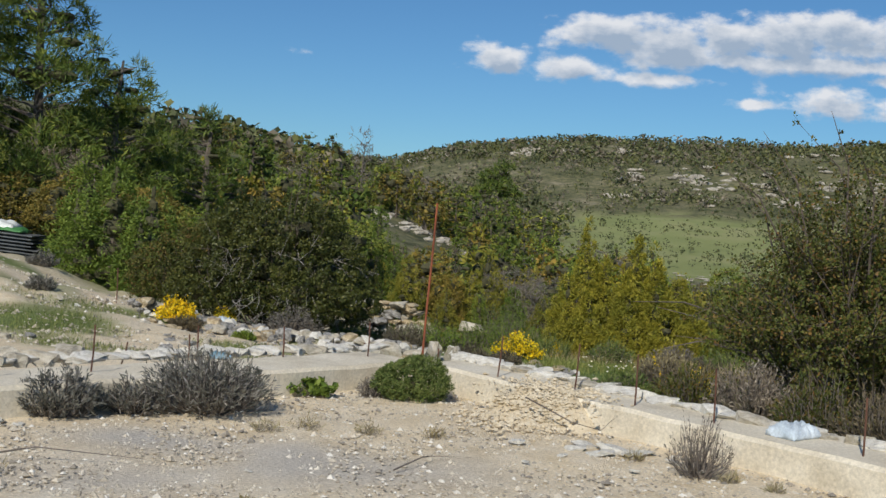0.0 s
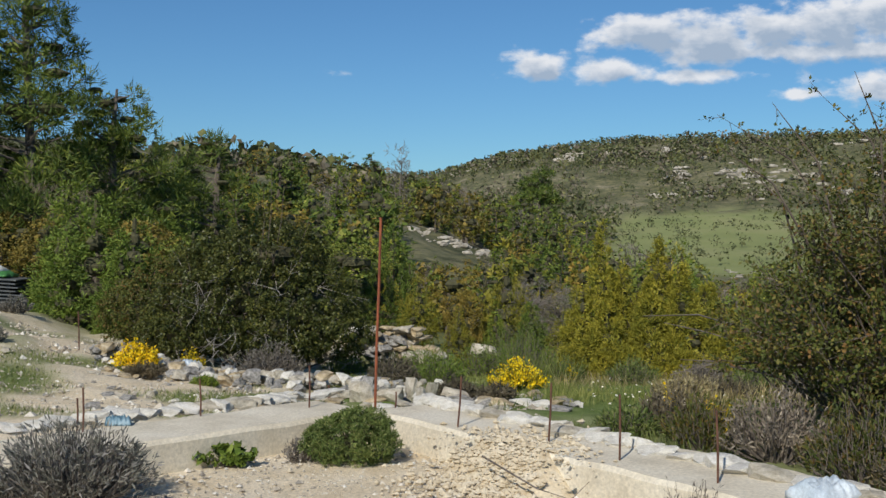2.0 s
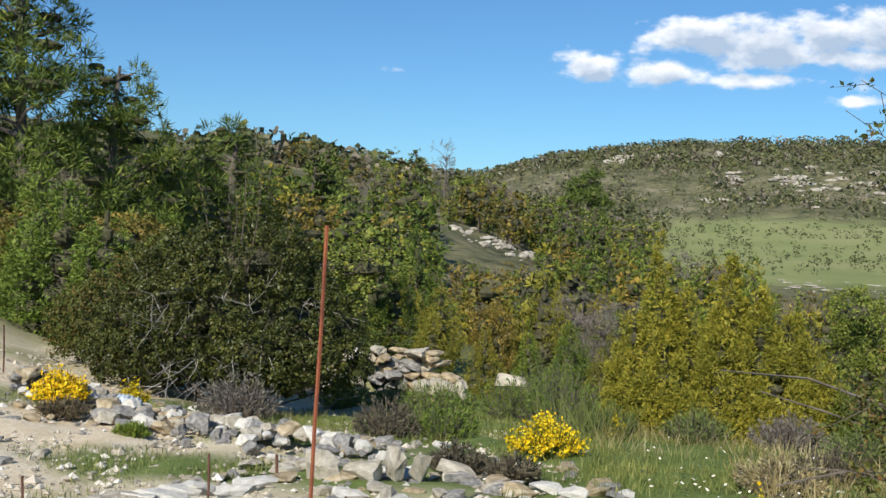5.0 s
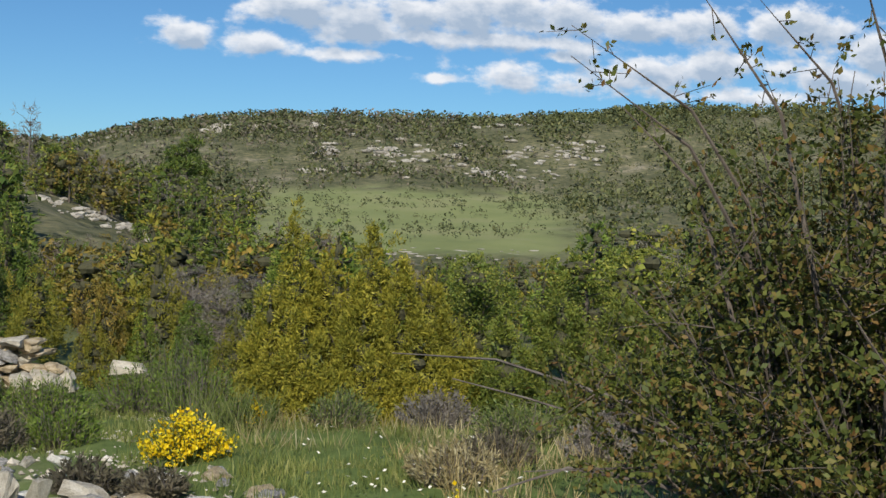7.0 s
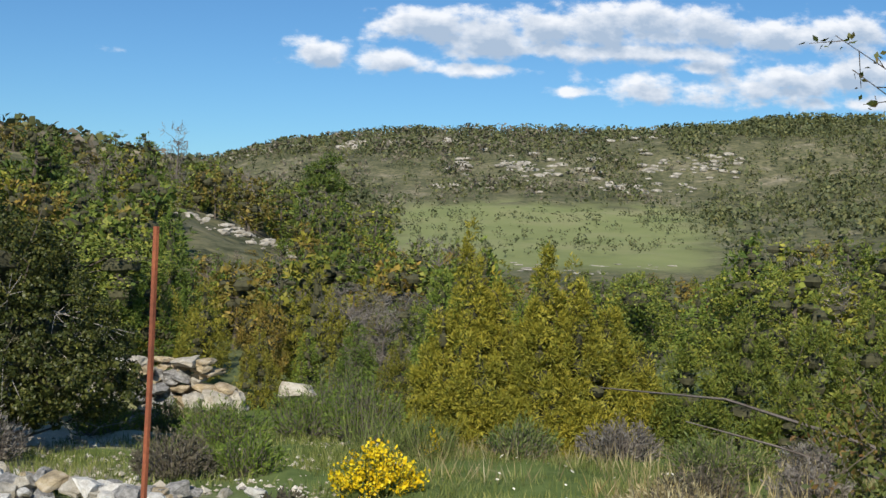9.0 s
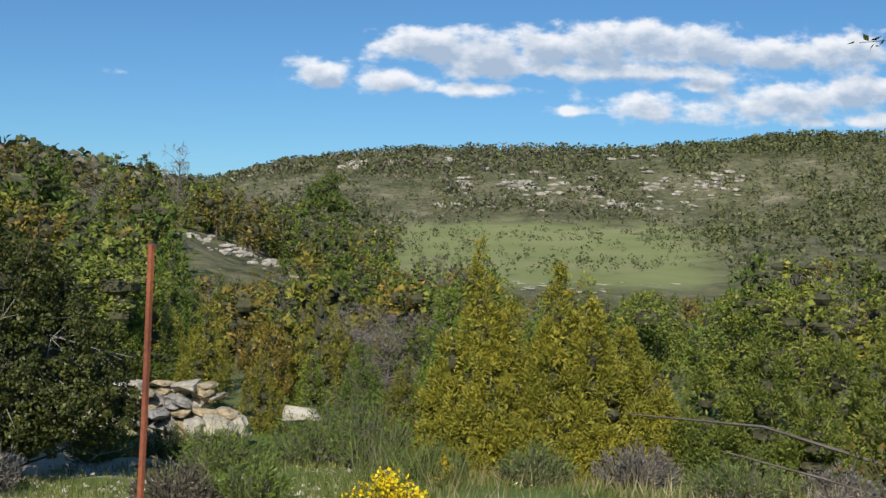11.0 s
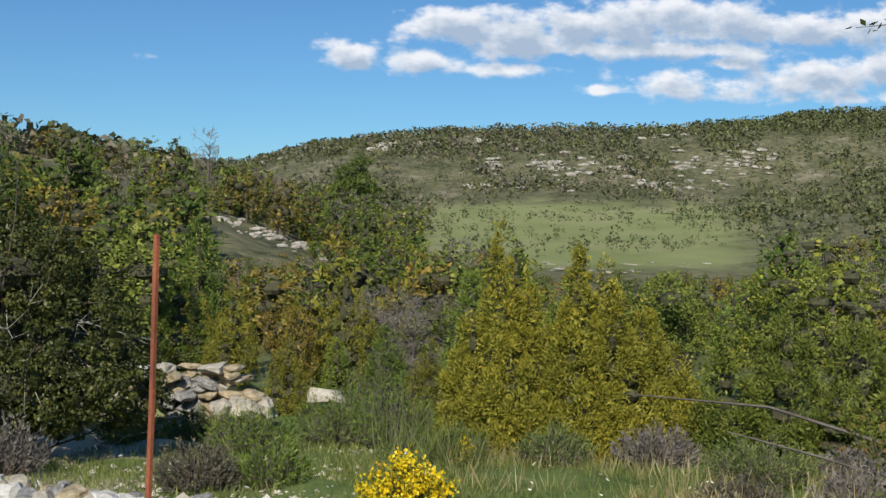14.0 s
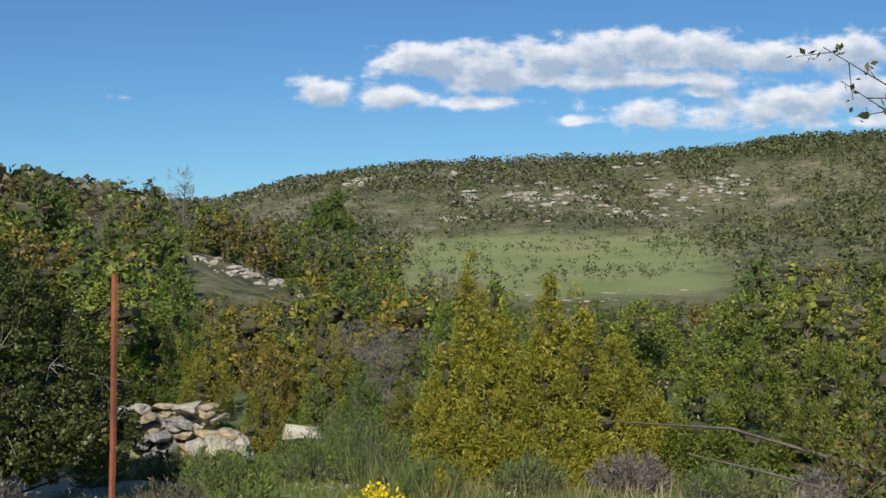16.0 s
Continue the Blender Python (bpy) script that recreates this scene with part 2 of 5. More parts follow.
def ground_material():
    """Pale stony dirt, grass and scrub, by the sheet's own masks."""
    mat, nt, p = material("ground")

    def attr(n):
        a = nt.nodes.new("ShaderNodeAttribute")
        a.attribute_name = n
        return a.outputs["Fac"]

    n_big, n_mid, n_fine = noise_tex(nt, 0.35, 5.0), noise_tex(nt, 3.0, 5.0, 0.7), noise_tex(nt, 45.0, 4.0, 0.75)
    dirt = ramp(nt, n_mid, [(0.25, (0.57, 0.455, 0.29)), (0.5, (0.71, 0.60, 0.425)), (0.8, (0.78, 0.70, 0.56))])
    dirt = mixc(nt, 1.0, dirt, ramp(nt, n_fine, [(0.3, (0.66, 0.66, 0.67)), (0.65, (1.15, 1.15, 1.15))]), "MULTIPLY")
    grey = ramp(nt, n_fine, [(0.3, (0.24, 0.23, 0.215)), (0.7, (0.58, 0.56, 0.53))])
    dirt = mixc(nt, attr("grey"), dirt, grey)
    grass = ramp(nt, n_mid, [(0.3, (0.09, 0.13, 0.035)), (0.6, (0.15, 0.20, 0.06)), (0.8, (0.30, 0.28, 0.14))])
    far = ramp(nt, noise_tex(nt, 0.06, 8.0, 0.7), [(0.35, (0.085, 0.092, 0.046)), (0.54, (0.145, 0.143, 0.08)), (0.66, (0.235, 0.212, 0.145)), (0.76, (0.42, 0.38, 0.29))])
    scrubby = ramp(nt, noise_tex(nt, 0.55, 6.0, 0.75), [(0.35, (0.45, 0.5, 0.45)), (0.5, (1, 1, 1)), (0.66, (1.7, 1.55, 1.4))])
    far = mixc(nt, 1.0, far, scrubby, "MULTIPLY")
    meadow = ramp(nt, noise_tex(nt, 0.05, 6.0), [(0.3, (0.18, 0.21, 0.08)), (0.5, (0.235, 0.26, 0.105)), (0.62, (0.265, 0.27, 0.125)), (0.8, (0.34, 0.315, 0.17))])
    col = mixc(nt, attr("grass"), dirt, grass)
    col = mixc(nt, attr("far"), col, far)
    col = mixc(nt, attr("meadow"), col, meadow)
    nt.links.new(col, p.inputs["Base Color"])
    p.inputs["Roughness"].default_value = 0.95
    p.inputs["Specular IOR Level"].default_value = 0.1
    bump(nt, p, n_fine, 0.6, 0.02)
    return mat


M = {
    "ground": ground_material(),
    "concrete": plain_material("concrete", [(0.25, (0.49, 0.425, 0.31)), (0.5, (0.65, 0.585, 0.455)), (0.75, (0.74, 0.69, 0.57))], 2.2, 0.9, fine=40),
    "rust": plain_material("rust", [(0.3, (0.16, 0.05, 0.024)), (0.6, (0.30, 0.09, 0.038)), (0.8, (0.38, 0.14, 0.06))], 6.0, 0.85, 0.1),
    "dark_rust": plain_material("dark_rust", [(0.3, (0.07, 0.032, 0.02)), (0.6, (0.13, 0.06, 0.036)), (0.8, (0.20, 0.095, 0.055))], 9.0, 0.9),
    "bark": plain_material("bark", [(0.3, (0.07, 0.055, 0.042)), (0.7, (0.16, 0.13, 0.10))], 6.0, 0.95),
    # dark colour of the crown cores: shade between the leaves, painted in
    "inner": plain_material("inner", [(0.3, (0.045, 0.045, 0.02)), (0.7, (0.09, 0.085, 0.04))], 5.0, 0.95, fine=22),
    "deadwood": plain_material("deadwood", [(0.3, (0.22, 0.20, 0.18)), (0.7, (0.40, 0.37, 0.33))], 6.0, 0.9),
    "twig": plain_material("twig", [(0.3, (0.10, 0.08, 0.065)), (0.7, (0.21, 0.18, 0.15))], 6.0, 0.9),
    "juniper": leaf_material("juniper", [(0, (0.124, 0.14, 0.019)), (0.5, (0.232, 0.229, 0.03)), (1, (0.367, 0.329, 0.049))], 0.3),
    "oak": leaf_material("oak", [(0, (0.033, 0.044, 0.013)), (0.6, (0.069, 0.082, 0.02)), (1, (0.133, 0.131, 0.033))], 0.25, 0.45),
    "hawthorn": leaf_material("hawthorn", [(0, (0.04, 0.057, 0.013)), (0.5, (0.098, 0.115, 0.024)), (0.82, (0.155, 0.132, 0.035)), (1, (0.184, 0.098, 0.035))], 0.3),
    "pine": leaf_material("pine", [(0, (0.045, 0.083, 0.016)), (0.6, (0.105, 0.154, 0.029)), (1, (0.195, 0.23, 0.048))], 0.2),
    "scrub": leaf_material("scrub", [(0, (0.081, 0.135, 0.022)), (0.6, (0.147, 0.21, 0.034)), (1, (0.209, 0.26, 0.051))], 0.3),
    "rustytree": leaf_material("rustytree", [(0, (0.119, 0.111, 0.029)), (0.6, (0.215, 0.174, 0.038)), (1, (0.29, 0.2, 0.048))], 0.3),
    "grey": leaf_material("grey", [(0, (0.127, 0.108, 0.095)), (0.6, (0.216, 0.189, 0.171)), (1, (0.304, 0.278, 0.253))], 0.1),
    "broom": leaf_material("broom", [(0, (0.60, 0.38, 0.006)), (0.5, (0.80, 0.58, 0.01)), (1, (0.85, 0.70, 0.04))], 0.3),
    "juniper_green": leaf_material("juniper_green", [(0, (0.11, 0.149, 0.024)), (0.5, (0.189, 0.226, 0.038)), (1, (0.284, 0.281, 0.053))], 0.3),
    "golden": leaf_material("golden", [(0, (0.141, 0.151, 0.021)), (0.5, (0.242, 0.228, 0.031)), (1, (0.322, 0.279, 0.043))], 0.3),
    "olive": leaf_material("olive", [(0, (0.079, 0.118, 0.02)), (0.6, (0.181, 0.219, 0.041)), (1, (0.299, 0.299, 0.06))], 0.3),
    "lavender": leaf_material("lavender", [(0, (0.10, 0.10, 0.085)), (0.6, (0.19, 0.185, 0.165)), (1, (0.27, 0.25, 0.25))], 0.15),
    "purple": leaf_material("purple", [(0, (0.075, 0.065, 0.045)), (0.6, (0.135, 0.115, 0.08)), (1, (0.19, 0.165, 0.11))], 0.15),
    "thyme": leaf_material("thyme", [(0, (0.06, 0.096, 0.024)), (0.6, (0.132, 0.18, 0.048)), (1, (0.24, 0.264, 0.096))], 0.25),
    "drygrass": leaf_material("drygrass", [(0, (0.20, 0.16, 0.08)), (0.6, (0.32, 0.28, 0.16)), (1, (0.45, 0.41, 0.27))], 0.3),
    "grassblade": leaf_material("grassblade", [(0, (0.09, 0.12, 0.03)), (0.6, (0.17, 0.21, 0.06)), (1, (0.30, 0.30, 0.12))], 0.35),
    "petal": leaf_material("petal", [(0, (0.75, 0.75, 0.72)), (1, (0.85, 0.85, 0.83))], 0.2),
    "pine_far": leaf_material("pine_far", [(0, (0.062, 0.078, 0.036)), (0.6, (0.115, 0.13, 0.06)), (1, (0.19, 0.19, 0.09))], 0.2),
    "olive_far": leaf_material("olive_far", [(0, (0.10, 0.115, 0.045)), (0.6, (0.165, 0.175, 0.065)), (1, (0.25, 0.235, 0.10))], 0.2),
    "greyoak_far": leaf_material("greyoak_far", [(0, (0.125, 0.11, 0.085)), (0.6, (0.19, 0.165, 0.125)), (1, (0.26, 0.225, 0.175))], 0.2),
}

# ---- land ----
def build_ground():
    cx, cy = 0.9, 7.0
    rad = np.concatenate([[0.0], np.geomspace(0.5, 3600, 230)])
    ang = np.concatenate([np.radians(np.arange(-50, 50, 0.4)), np.radians(np.arange(50, 310, 4))])
    n = len(ang)
    R, A = np.meshgrid(rad[1:], ang, indexing="ij")
    X, Y = cx + R * np.sin(A), cy + R * np.cos(A)
    X, Y = np.append(X.ravel(), cx), np.append(Y.ravel(), cy)
    Z = ground_z(X, Y)
    d = np.hypot(X, Y)
    rough = np.array([noise.noise((x * 0.11, y * 0.11, 0)) for x, y in zip(X, Y)])
    fine = np.array([noise.noise((x * 1.7, y * 1.7, 5)) for x, y in zip(X, Y)])
    wide = np.array([noise.noise((x * 0.012, y * 0.012, 9)) for x, y in zip(X, Y)])
    Z = Z + rough * 0.9 * smooth(20, 70, d) + fine * (0.022 + 0.09 * smooth(12.5, 15, Y) * (d > 12)) + wide * 7 * smooth(180, 420, d)
    faces = []
    m = len(rad) - 1
    for i in range(m - 1):
        for k in range(n):
            k2 = (k + 1) % n
            faces.append((i * n + k, i * n + k2, (i + 1) * n + k2, (i + 1) * n + k))
    faces += [(m * n, (k + 1) % n, k) for k in range(n)]
    me = make_mesh("ground", np.stack([X, Y, Z], 1), faces)
    az = X / np.maximum(Y, 1)
    grass = np.clip(smooth(12.6, 14, Y - 0.15 * np.abs(X)) * smooth(-2.2, 0.6, X) + smooth(19, 24, Y) + 0.95 * np.array([green_patch(a, b) if 11 < b < 20 and -12 < a < 2 else 0.0 for a, b in zip(X, Y)]) * smooth(11.8, 12.6, Y) * smooth(0.5, -1.0, X), 0, 1)
    east = (X - 0.22) * 0.73 + (Y - 11.43) * 0.683
    grass = np.clip(grass + 0.85 * smooth(0.95, 1.5, east) * smooth(0.9, 1.6, X) * (Y > 3) * smooth(-0.35, 0.25, fine + rough), 0, 1)
    far = smooth(22, 45, d)
    mead = smooth(118, 140, Y + 14 * rough) * (1 - smooth(262, 285, Y + 25 * rough)) * smooth(0.02, 0.06, az + 0.03 * rough) * (1 - smooth(0.30, 0.36, az + 0.03 * rough))
    gp = 0.7 * np.exp(-((X - 0.15) / 0.8) ** 2 - ((Y - 7.8) / 0.55) ** 2) + 0.75 * np.exp(-((X + 1.2) / 0.6) ** 2 - ((Y - 8.1) / 0.35) ** 2) + 0.6 * np.exp(-((X + 1.3) / 0.9) ** 2 - ((Y - 7.0) / 0.4) ** 2)
    for name, val in (("grass", grass), ("far", far), ("meadow", mead), ("grey", np.clip(gp + fine * 0.2 * (gp > 0.1), 0, 1))):
        at = me.attributes.new(name, "FLOAT", "POINT")
        at.data.foreach_set("value", val.astype(np.float32))
    ob = place("ground", me, M["ground"], smooth_faces=True)
    tagged(ob, "pale stony dirt lot, rough grass and a far scrubby hillside", "ground", kind="structure")


build_ground()


def wall_run(name, p0, p1, width, top, seed, label):
    """A low cast footing from p0 to p1 along its inner face; the body lies to the far side."""
    rng = random.Random(seed)
    p0, p1 = Vector((*p0, 0)), Vector((*p1, 0))
    d = (p1 - p0)
    length = d.length
    d.normalize()
    side = Vector((-d.y, d.x, 0))
    n = int(length / 0.12)
    vs, fs = [], []
    for i in range(n + 1):
        q = p0 + d * (length * i / n)
        e = 0.012 * noise.noise((i * 0.3, seed, 0))
        w = width + 0.07 * noise.noise((i * 0.45, seed, 3)) + rng.uniform(-0.02, 0.02)
        h = top + 0.012 * noise.noise((i * 0.35, seed, 7))
        for off, z in ((e, -0.4), (e, h - 0.03), (e + 0.025, h), (w * 0.35, h + 0.006 * noise.noise((i, 2, seed))), (w * 0.7, h + 0.01 * noise.noise((i, 4, seed))), (w - 0.03, h - 0.004), (w, h - 0.05), (w + 0.02, -0.4)):
            vs.append(q + side * off + Vector((0, 0, z)))
    for i in range(n):
        for k in range(7):
            fs.append((i * 8 + k, i * 8 + k + 1, i * 8 + 8 + k + 1, i * 8 + 8 + k))
    fs += [tuple(range(7, -1, -1)), tuple(n * 8 + k for k in range(8))]
    ob = place(name, make_mesh(name, vs, fs), M["concrete"])
    tagged(ob, label, "wall", kind="structure")
    return ob


CORNER = (0.22, 11.43)
wall_run("wall_west", (-3.9, 6.35), CORNER, 0.75, 0.324, 1, "low cast concrete footing with rusty bars on top")
wall_run("wall_east", CORNER, (5.4, 5.9), 0.85, 0.324, 2, "low cracked concrete footing with rusty bars on top")


# ---- stones ----
def box(bm, cx, cy, cz, sx, sy, sz):
    geom = bmesh.ops.create_cube(bm, size=1.0, matrix=Matrix.Translation((cx, cy, cz)) @ Matrix.Diagonal((sx, sy, sz, 1)))
    return geom["verts"]


def mesh_of(bm, name, bevel=0.0):
    if bevel:
        bmesh.ops.bevel(bm, geom=list(bm.edges), offset=bevel, segments=2, affect="EDGES")
    me = bpy.data.meshes.new(name)
    bm.to_mesh(me)
    bm.free()
    return me


def rock_mesh(name, seed, rough=0.05):
    """An angular stone in a one metre box: a block split by random planes, its faces slightly uneven."""
    r = random.Random(seed)
    bm = bmesh.new()
    bmesh.ops.create_cube(bm, size=1.0)
    for _ in range(11):
        nrm = Vector((r.uniform(-1, 1), r.uniform(-1, 1), r.uniform(-1, 1))).normalized()
        bmesh.ops.bisect_plane(bm, geom=bm.verts[:] + bm.edges[:] + bm.faces[:], plane_co=nrm * r.uniform(0.34, 0.56), plane_no=nrm, clear_outer=True)
        bmesh.ops.holes_fill(bm, edges=bm.edges[:])
    bmesh.ops.triangulate(bm, faces=bm.faces[:])
    bmesh.ops.subdivide_edges(bm, edges=[e for e in bm.edges if e.calc_length() > 0.3], cuts=1)
    bmesh.ops.triangulate(bm, faces=bm.faces[:])
    for v in bm.verts:
        v.co += Vector([noise.noise(v.co * 2.7 + Vector((seed * 7.3, k * 5.0, 0))) for k in range(3)]) * rough * 2
    for ax in range(3):
        lo, hi = min(v.co[ax] for v in bm.verts), max(v.co[ax] for v in bm.verts)
        for v in bm.verts:
            v.co[ax] = (v.co[ax] - lo) / (hi - lo) - 0.5
    bmesh.ops.recalc_face_normals(bm, faces=bm.faces[:])
    me = bpy.data.meshes.new(name)
    bm.to_mesh(me)
    bm.free()
    return me


def stone_materials():
    a = plain_material("pale_limestone", [(0.25, (0.30, 0.26, 0.19)), (0.5, (0.52, 0.47, 0.37)), (0.78, (0.68, 0.64, 0.55))], 3.0, 0.9, relief=0.8, dist=0.02, fine=18)
    b = plain_material("lichen_limestone", [(0.25, (0.09, 0.09, 0.085)), (0.45, (0.27, 0.26, 0.24)), (0.75, (0.55, 0.53, 0.49))], 5.0, 0.95, relief=0.8, dist=0.02, fine=22)
    c = plain_material("ochre_limestone", [(0.25, (0.20, 0.155, 0.09)), (0.5, (0.48, 0.38, 0.23)), (0.75, (0.66, 0.58, 0.44))], 3.0, 0.92, relief=0.8, dist=0.02, fine=18)
    return a, b, c


PALE, LICHEN, OCHRE = stone_materials()
WHITE = plain_material("white_limestone", [(0.25, (0.50, 0.46, 0.38)), (0.5, (0.72, 0.69, 0.61)), (0.75, (0.82, 0.80, 0.75))], 3.5, 0.9, relief=0.7, dist=0.02, fine=20)
ROCKS = {}
for key, mat in (("pale", PALE), ("lichen", LICHEN), ("ochre", OCHRE), ("white", WHITE)):
    ROCKS[key] = []
    for i in range(6):
        me = rock_mesh("stone", i * 3 + len(key))
        me.materials.append(mat)
        ROCKS[key].append(me)
    for i in range(3):
        me = rock_mesh("stone", 40 + i + len(key))
        me.materials.append(mat)
        ROCKS[key].append(me)


def stone(parent, key, x, y, z, sx, sy, sz, rng, pick=None, tilt=12):
    """One stone of about sx by sy by sz metres; x, y, z is its middle."""
    me = ROCKS[key][rng.randrange(9)]
    ob = new("stone", me)
    ob.parent = parent
    ob.matrix_basis = pose(x, y, z, rng.uniform(-tilt, tilt), rng.uniform(-tilt, tilt), rng.uniform(-25, 25) if pick is not None else rng.uniform(0, 360)) @ Matrix.Diagonal((sx, sy, sz, 1))
    return ob


def gz(x, y):
    return float(ground_z(x, y))


rng = random.Random(11)
cap = thing("capstone_row", pose(0, 0, 0), "white limestone slabs lying along the footing's outer edge", "stones")
for (ax, ay), (bx, by), w, n in (((-3.7, 8.45), (-0.25, 12.3), 0.0, 42), ((0.5, 12.05), (4.6, 7.55), 0.0, 42)):
    for i in range(n):
        t = (i + rng.uniform(-0.3, 0.3)) / n
        x, y = ax + (bx - ax) * t + rng.uniform(-0.06, 0.06), ay + (by - ay) * t + rng.uniform(-0.06, 0.06)
        L = rng.uniform(0.15, 0.34)
        stone(cap, rng.choice(["white", "pale", "white", "white"]), x, y, 0.335, L, L * rng.uniform(0.5, 0.8), rng.uniform(0.05, 0.11), rng, rng.randrange(3), 7)

pile = thing("rubble_bank", pose(0, 0, 0), "bank of tumbled grey and white limestone rubble below the oak", "stones")
for i in range(260):
    t = rng.random()
    x = -4.2 + 4.2 * t + rng.gauss(0, 0.25)
    y = 16.9 - 1.9 * t + rng.gauss(0, 0.42)
    s = rng.choice([0.06, 0.09, 0.12, 0.16, 0.22])
    stone(pile, rng.choice(["lichen", "lichen", "pale", "ochre", "white"]), x, y, gz(x, y) + s * 0.22 + 0.10 * math.exp(-((y - (16.9 - 1.9 * t)) / 0.35) ** 2), s, s * rng.uniform(0.6, 1), s * rng.uniform(0.4, 0.75), rng)

spill = thing("stone_spill", pose(0, 0, 0), "flat broken limestone slabs scattered in front of the yellow broom", "stones")
for i in range(130):
    t = rng.random()
    x = -1.0 + 2.6 * t + rng.gauss(0, 0.25)
    y = 14.0 + 0.35 * t + rng.gauss(0, 0.55)
    s = rng.choice([0.05, 0.08, 0.11, 0.16, 0.24])
    stone(spill, rng.choice(["pale", "lichen", "lichen", "ochre", "white"]), x, y, gz(x, y) + s * 0.1, s, s * rng.uniform(0.5, 0.9), s * rng.uniform(0.25, 0.5), rng)
for x, y, h, s in ((-0.32, 13.85, 0.22, 0.26), (0.18, 14.0, 0.26, 0.2), (0.34, 14.05, 0.22, 0.14), (-0.05, 13.9, 0.16, 0.3), (0.6, 14.3, 0.12, 0.34), (-0.5, 14.3, 0.1, 0.34), (0.52, 12.05, 0.13, 0.14)):
    stone(spill, "pale", x, y, gz(x, y) + h * 0.5 + (0.2 if y < 13 else 0), s, s * 0.6, h, rng)

ledge = thing("rock_ledge", pose(0, 0, 0), "weathered layered limestone ledge, ochre and black stained, among shrubs", "rock")
for row in range(10):
    z, x, x1 = -0.70 + 0.083 * row, -4.0 + 0.12 * row, -0.42 - 0.05 * row
    while x < x1:
        L = rng.uniform(0.12, 0.36) * (1.15 if row > 7 else 1)
        if row > 7 or rng.random() > 0.1:
            stone(ledge, rng.choice(["ochre", "lichen", "lichen", "pale", "ochre"]) if row < 8 else rng.choice(["pale", "white", "ochre"]), x + L / 2, 22.0 + 0.03 * row + rng.uniform(-0.22, 0.16) - 0.1 * (row > 7), z, L * 1.08, 0.42, 0.115 * rng.uniform(0.75, 1.35), rng, 1, 4)
        x += L
for x, y, s in ((-0.75, 21.8, 0.45), (-0.95, 21.7, 0.4), (0.32, 21.8, 0.5), (-0.45, 21.9, 0.3), (-0.6, 21.6, 0.26)):
    stone(ledge, "pale", x, y, gz(x, y) + 0.3 + (0.12 if x > 0.2 else 0), s, s * 0.7, 0.24, rng)
lot = thing("loose_stones", pose(0, 0, 0), "loose white stones and broken slabs lying on the gravel lot", "stones")
for x, y, s in ((1.62, 9.05, 0.22), (1.82, 8.95, 0.26), (1.95, 8.85, 0.18), (1.72, 8.8, 0.2), (1.55, 8.9, 0.16), (2.05, 8.95, 0.14), (1.14, 8.97, 0.13), (2.2, 8.7, 0.12), (2.35, 8.45, 0.14), (1.2, 8.3, 0.06), (0.3, 8.9, 0.05), (-0.4, 7.4, 0.05), (-2.3, 8.2, 0.12), (-2.1, 8.1, 0.1), (1.9, 8.3, 0.08), (1.45, 8.6, 0.08)):
    stone(lot, "white", x, y, 0.125, s, s * 0.6, s * 0.22, rng, rng.randrange(3))
far_edge = thing("bank_stones", pose(0, 0, 0), "pale stones strewn over the grassy bank behind the footing", "stones")
for i in range(70):
    x, y = rng.uniform(-6.5, -1.0), rng.uniform(12.5, 16.2)
    if y < 12.5 + (-1.0 - x) * -0.4:
        continue
    s = rng.choice([0.05, 0.07, 0.1, 0.16])
    stone(far_edge, rng.choice(["pale", "lichen"]), x, y, gz(x, y) + s * 0.15, s, s * 0.8, s * 0.45, rng)
for x, y, s in ((-3.35, 8.75, 0.26), (-3.1, 9.2, 0.18), (-2.9, 9.6, 0.3), (-2.55, 9.95, 0.34)):
    stone(far_edge, "lichen" if s == 0.26 else "pale", x, y, 0.38 if s == 0.26 else 0.33, s, s * 0.7, s * 0.5, rng)


def pebbles(name, pts, label, mat):
    """Countless small stones as one mesh."""
    r = np.random.default_rng(5)
    base = np.array([(1, 0, 0), (0, 1, 0), (-1, 0, 0), (0, -1, 0), (0, 0, 1), (0, 0, -1)], float)
    tri = np.array([(0, 1, 4), (1, 2, 4), (2, 3, 4), (3, 0, 4), (1, 0, 5), (2, 1, 5), (3, 2, 5), (0, 3, 5)])
    vs, fs = [], []
    for i, (x, y, z, s) in enumerate(pts):
        k = base * s * r.uniform(0.6, 1.2, (6, 1)) * np.array([1, 1, 0.65])
        a = r.uniform(0, 6.28)
        rot = np.array([[math.cos(a), -math.sin(a), 0], [math.sin(a), math.cos(a), 0], [0, 0, 1]])
        vs.append(k @ rot.T + np.array([x, y, z]))
        fs.append(tri + 6 * i)
    ob = place(name, make_mesh(name, np.concatenate(vs), np.concatenate(fs)), mat)
    return tagged(ob, label, "gravel", kind="stuff")


def pebble_material():
    mat, nt, p = material("pebble")
    geo = nt.nodes.new("ShaderNodeNewGeometry")
    col = ramp(nt, geo.outputs["Random Per Island"], [(0, (0.22, 0.20, 0.17)), (0.3, (0.40, 0.35, 0.27)), (0.7, (0.55, 0.49, 0.39)), (1, (0.72, 0.69, 0.62))])
    col = mixc(nt, 1.0, col, ramp(nt, noise_tex(nt, 80.0), [(0.3, (0.8, 0.8, 0.8)), (0.7, (1.1, 1.1, 1.1))]), "MULTIPLY")
    nt.links.new(col, p.inputs["Base Color"])
    p.inputs["Roughness"].default_value = 0.9
    return mat


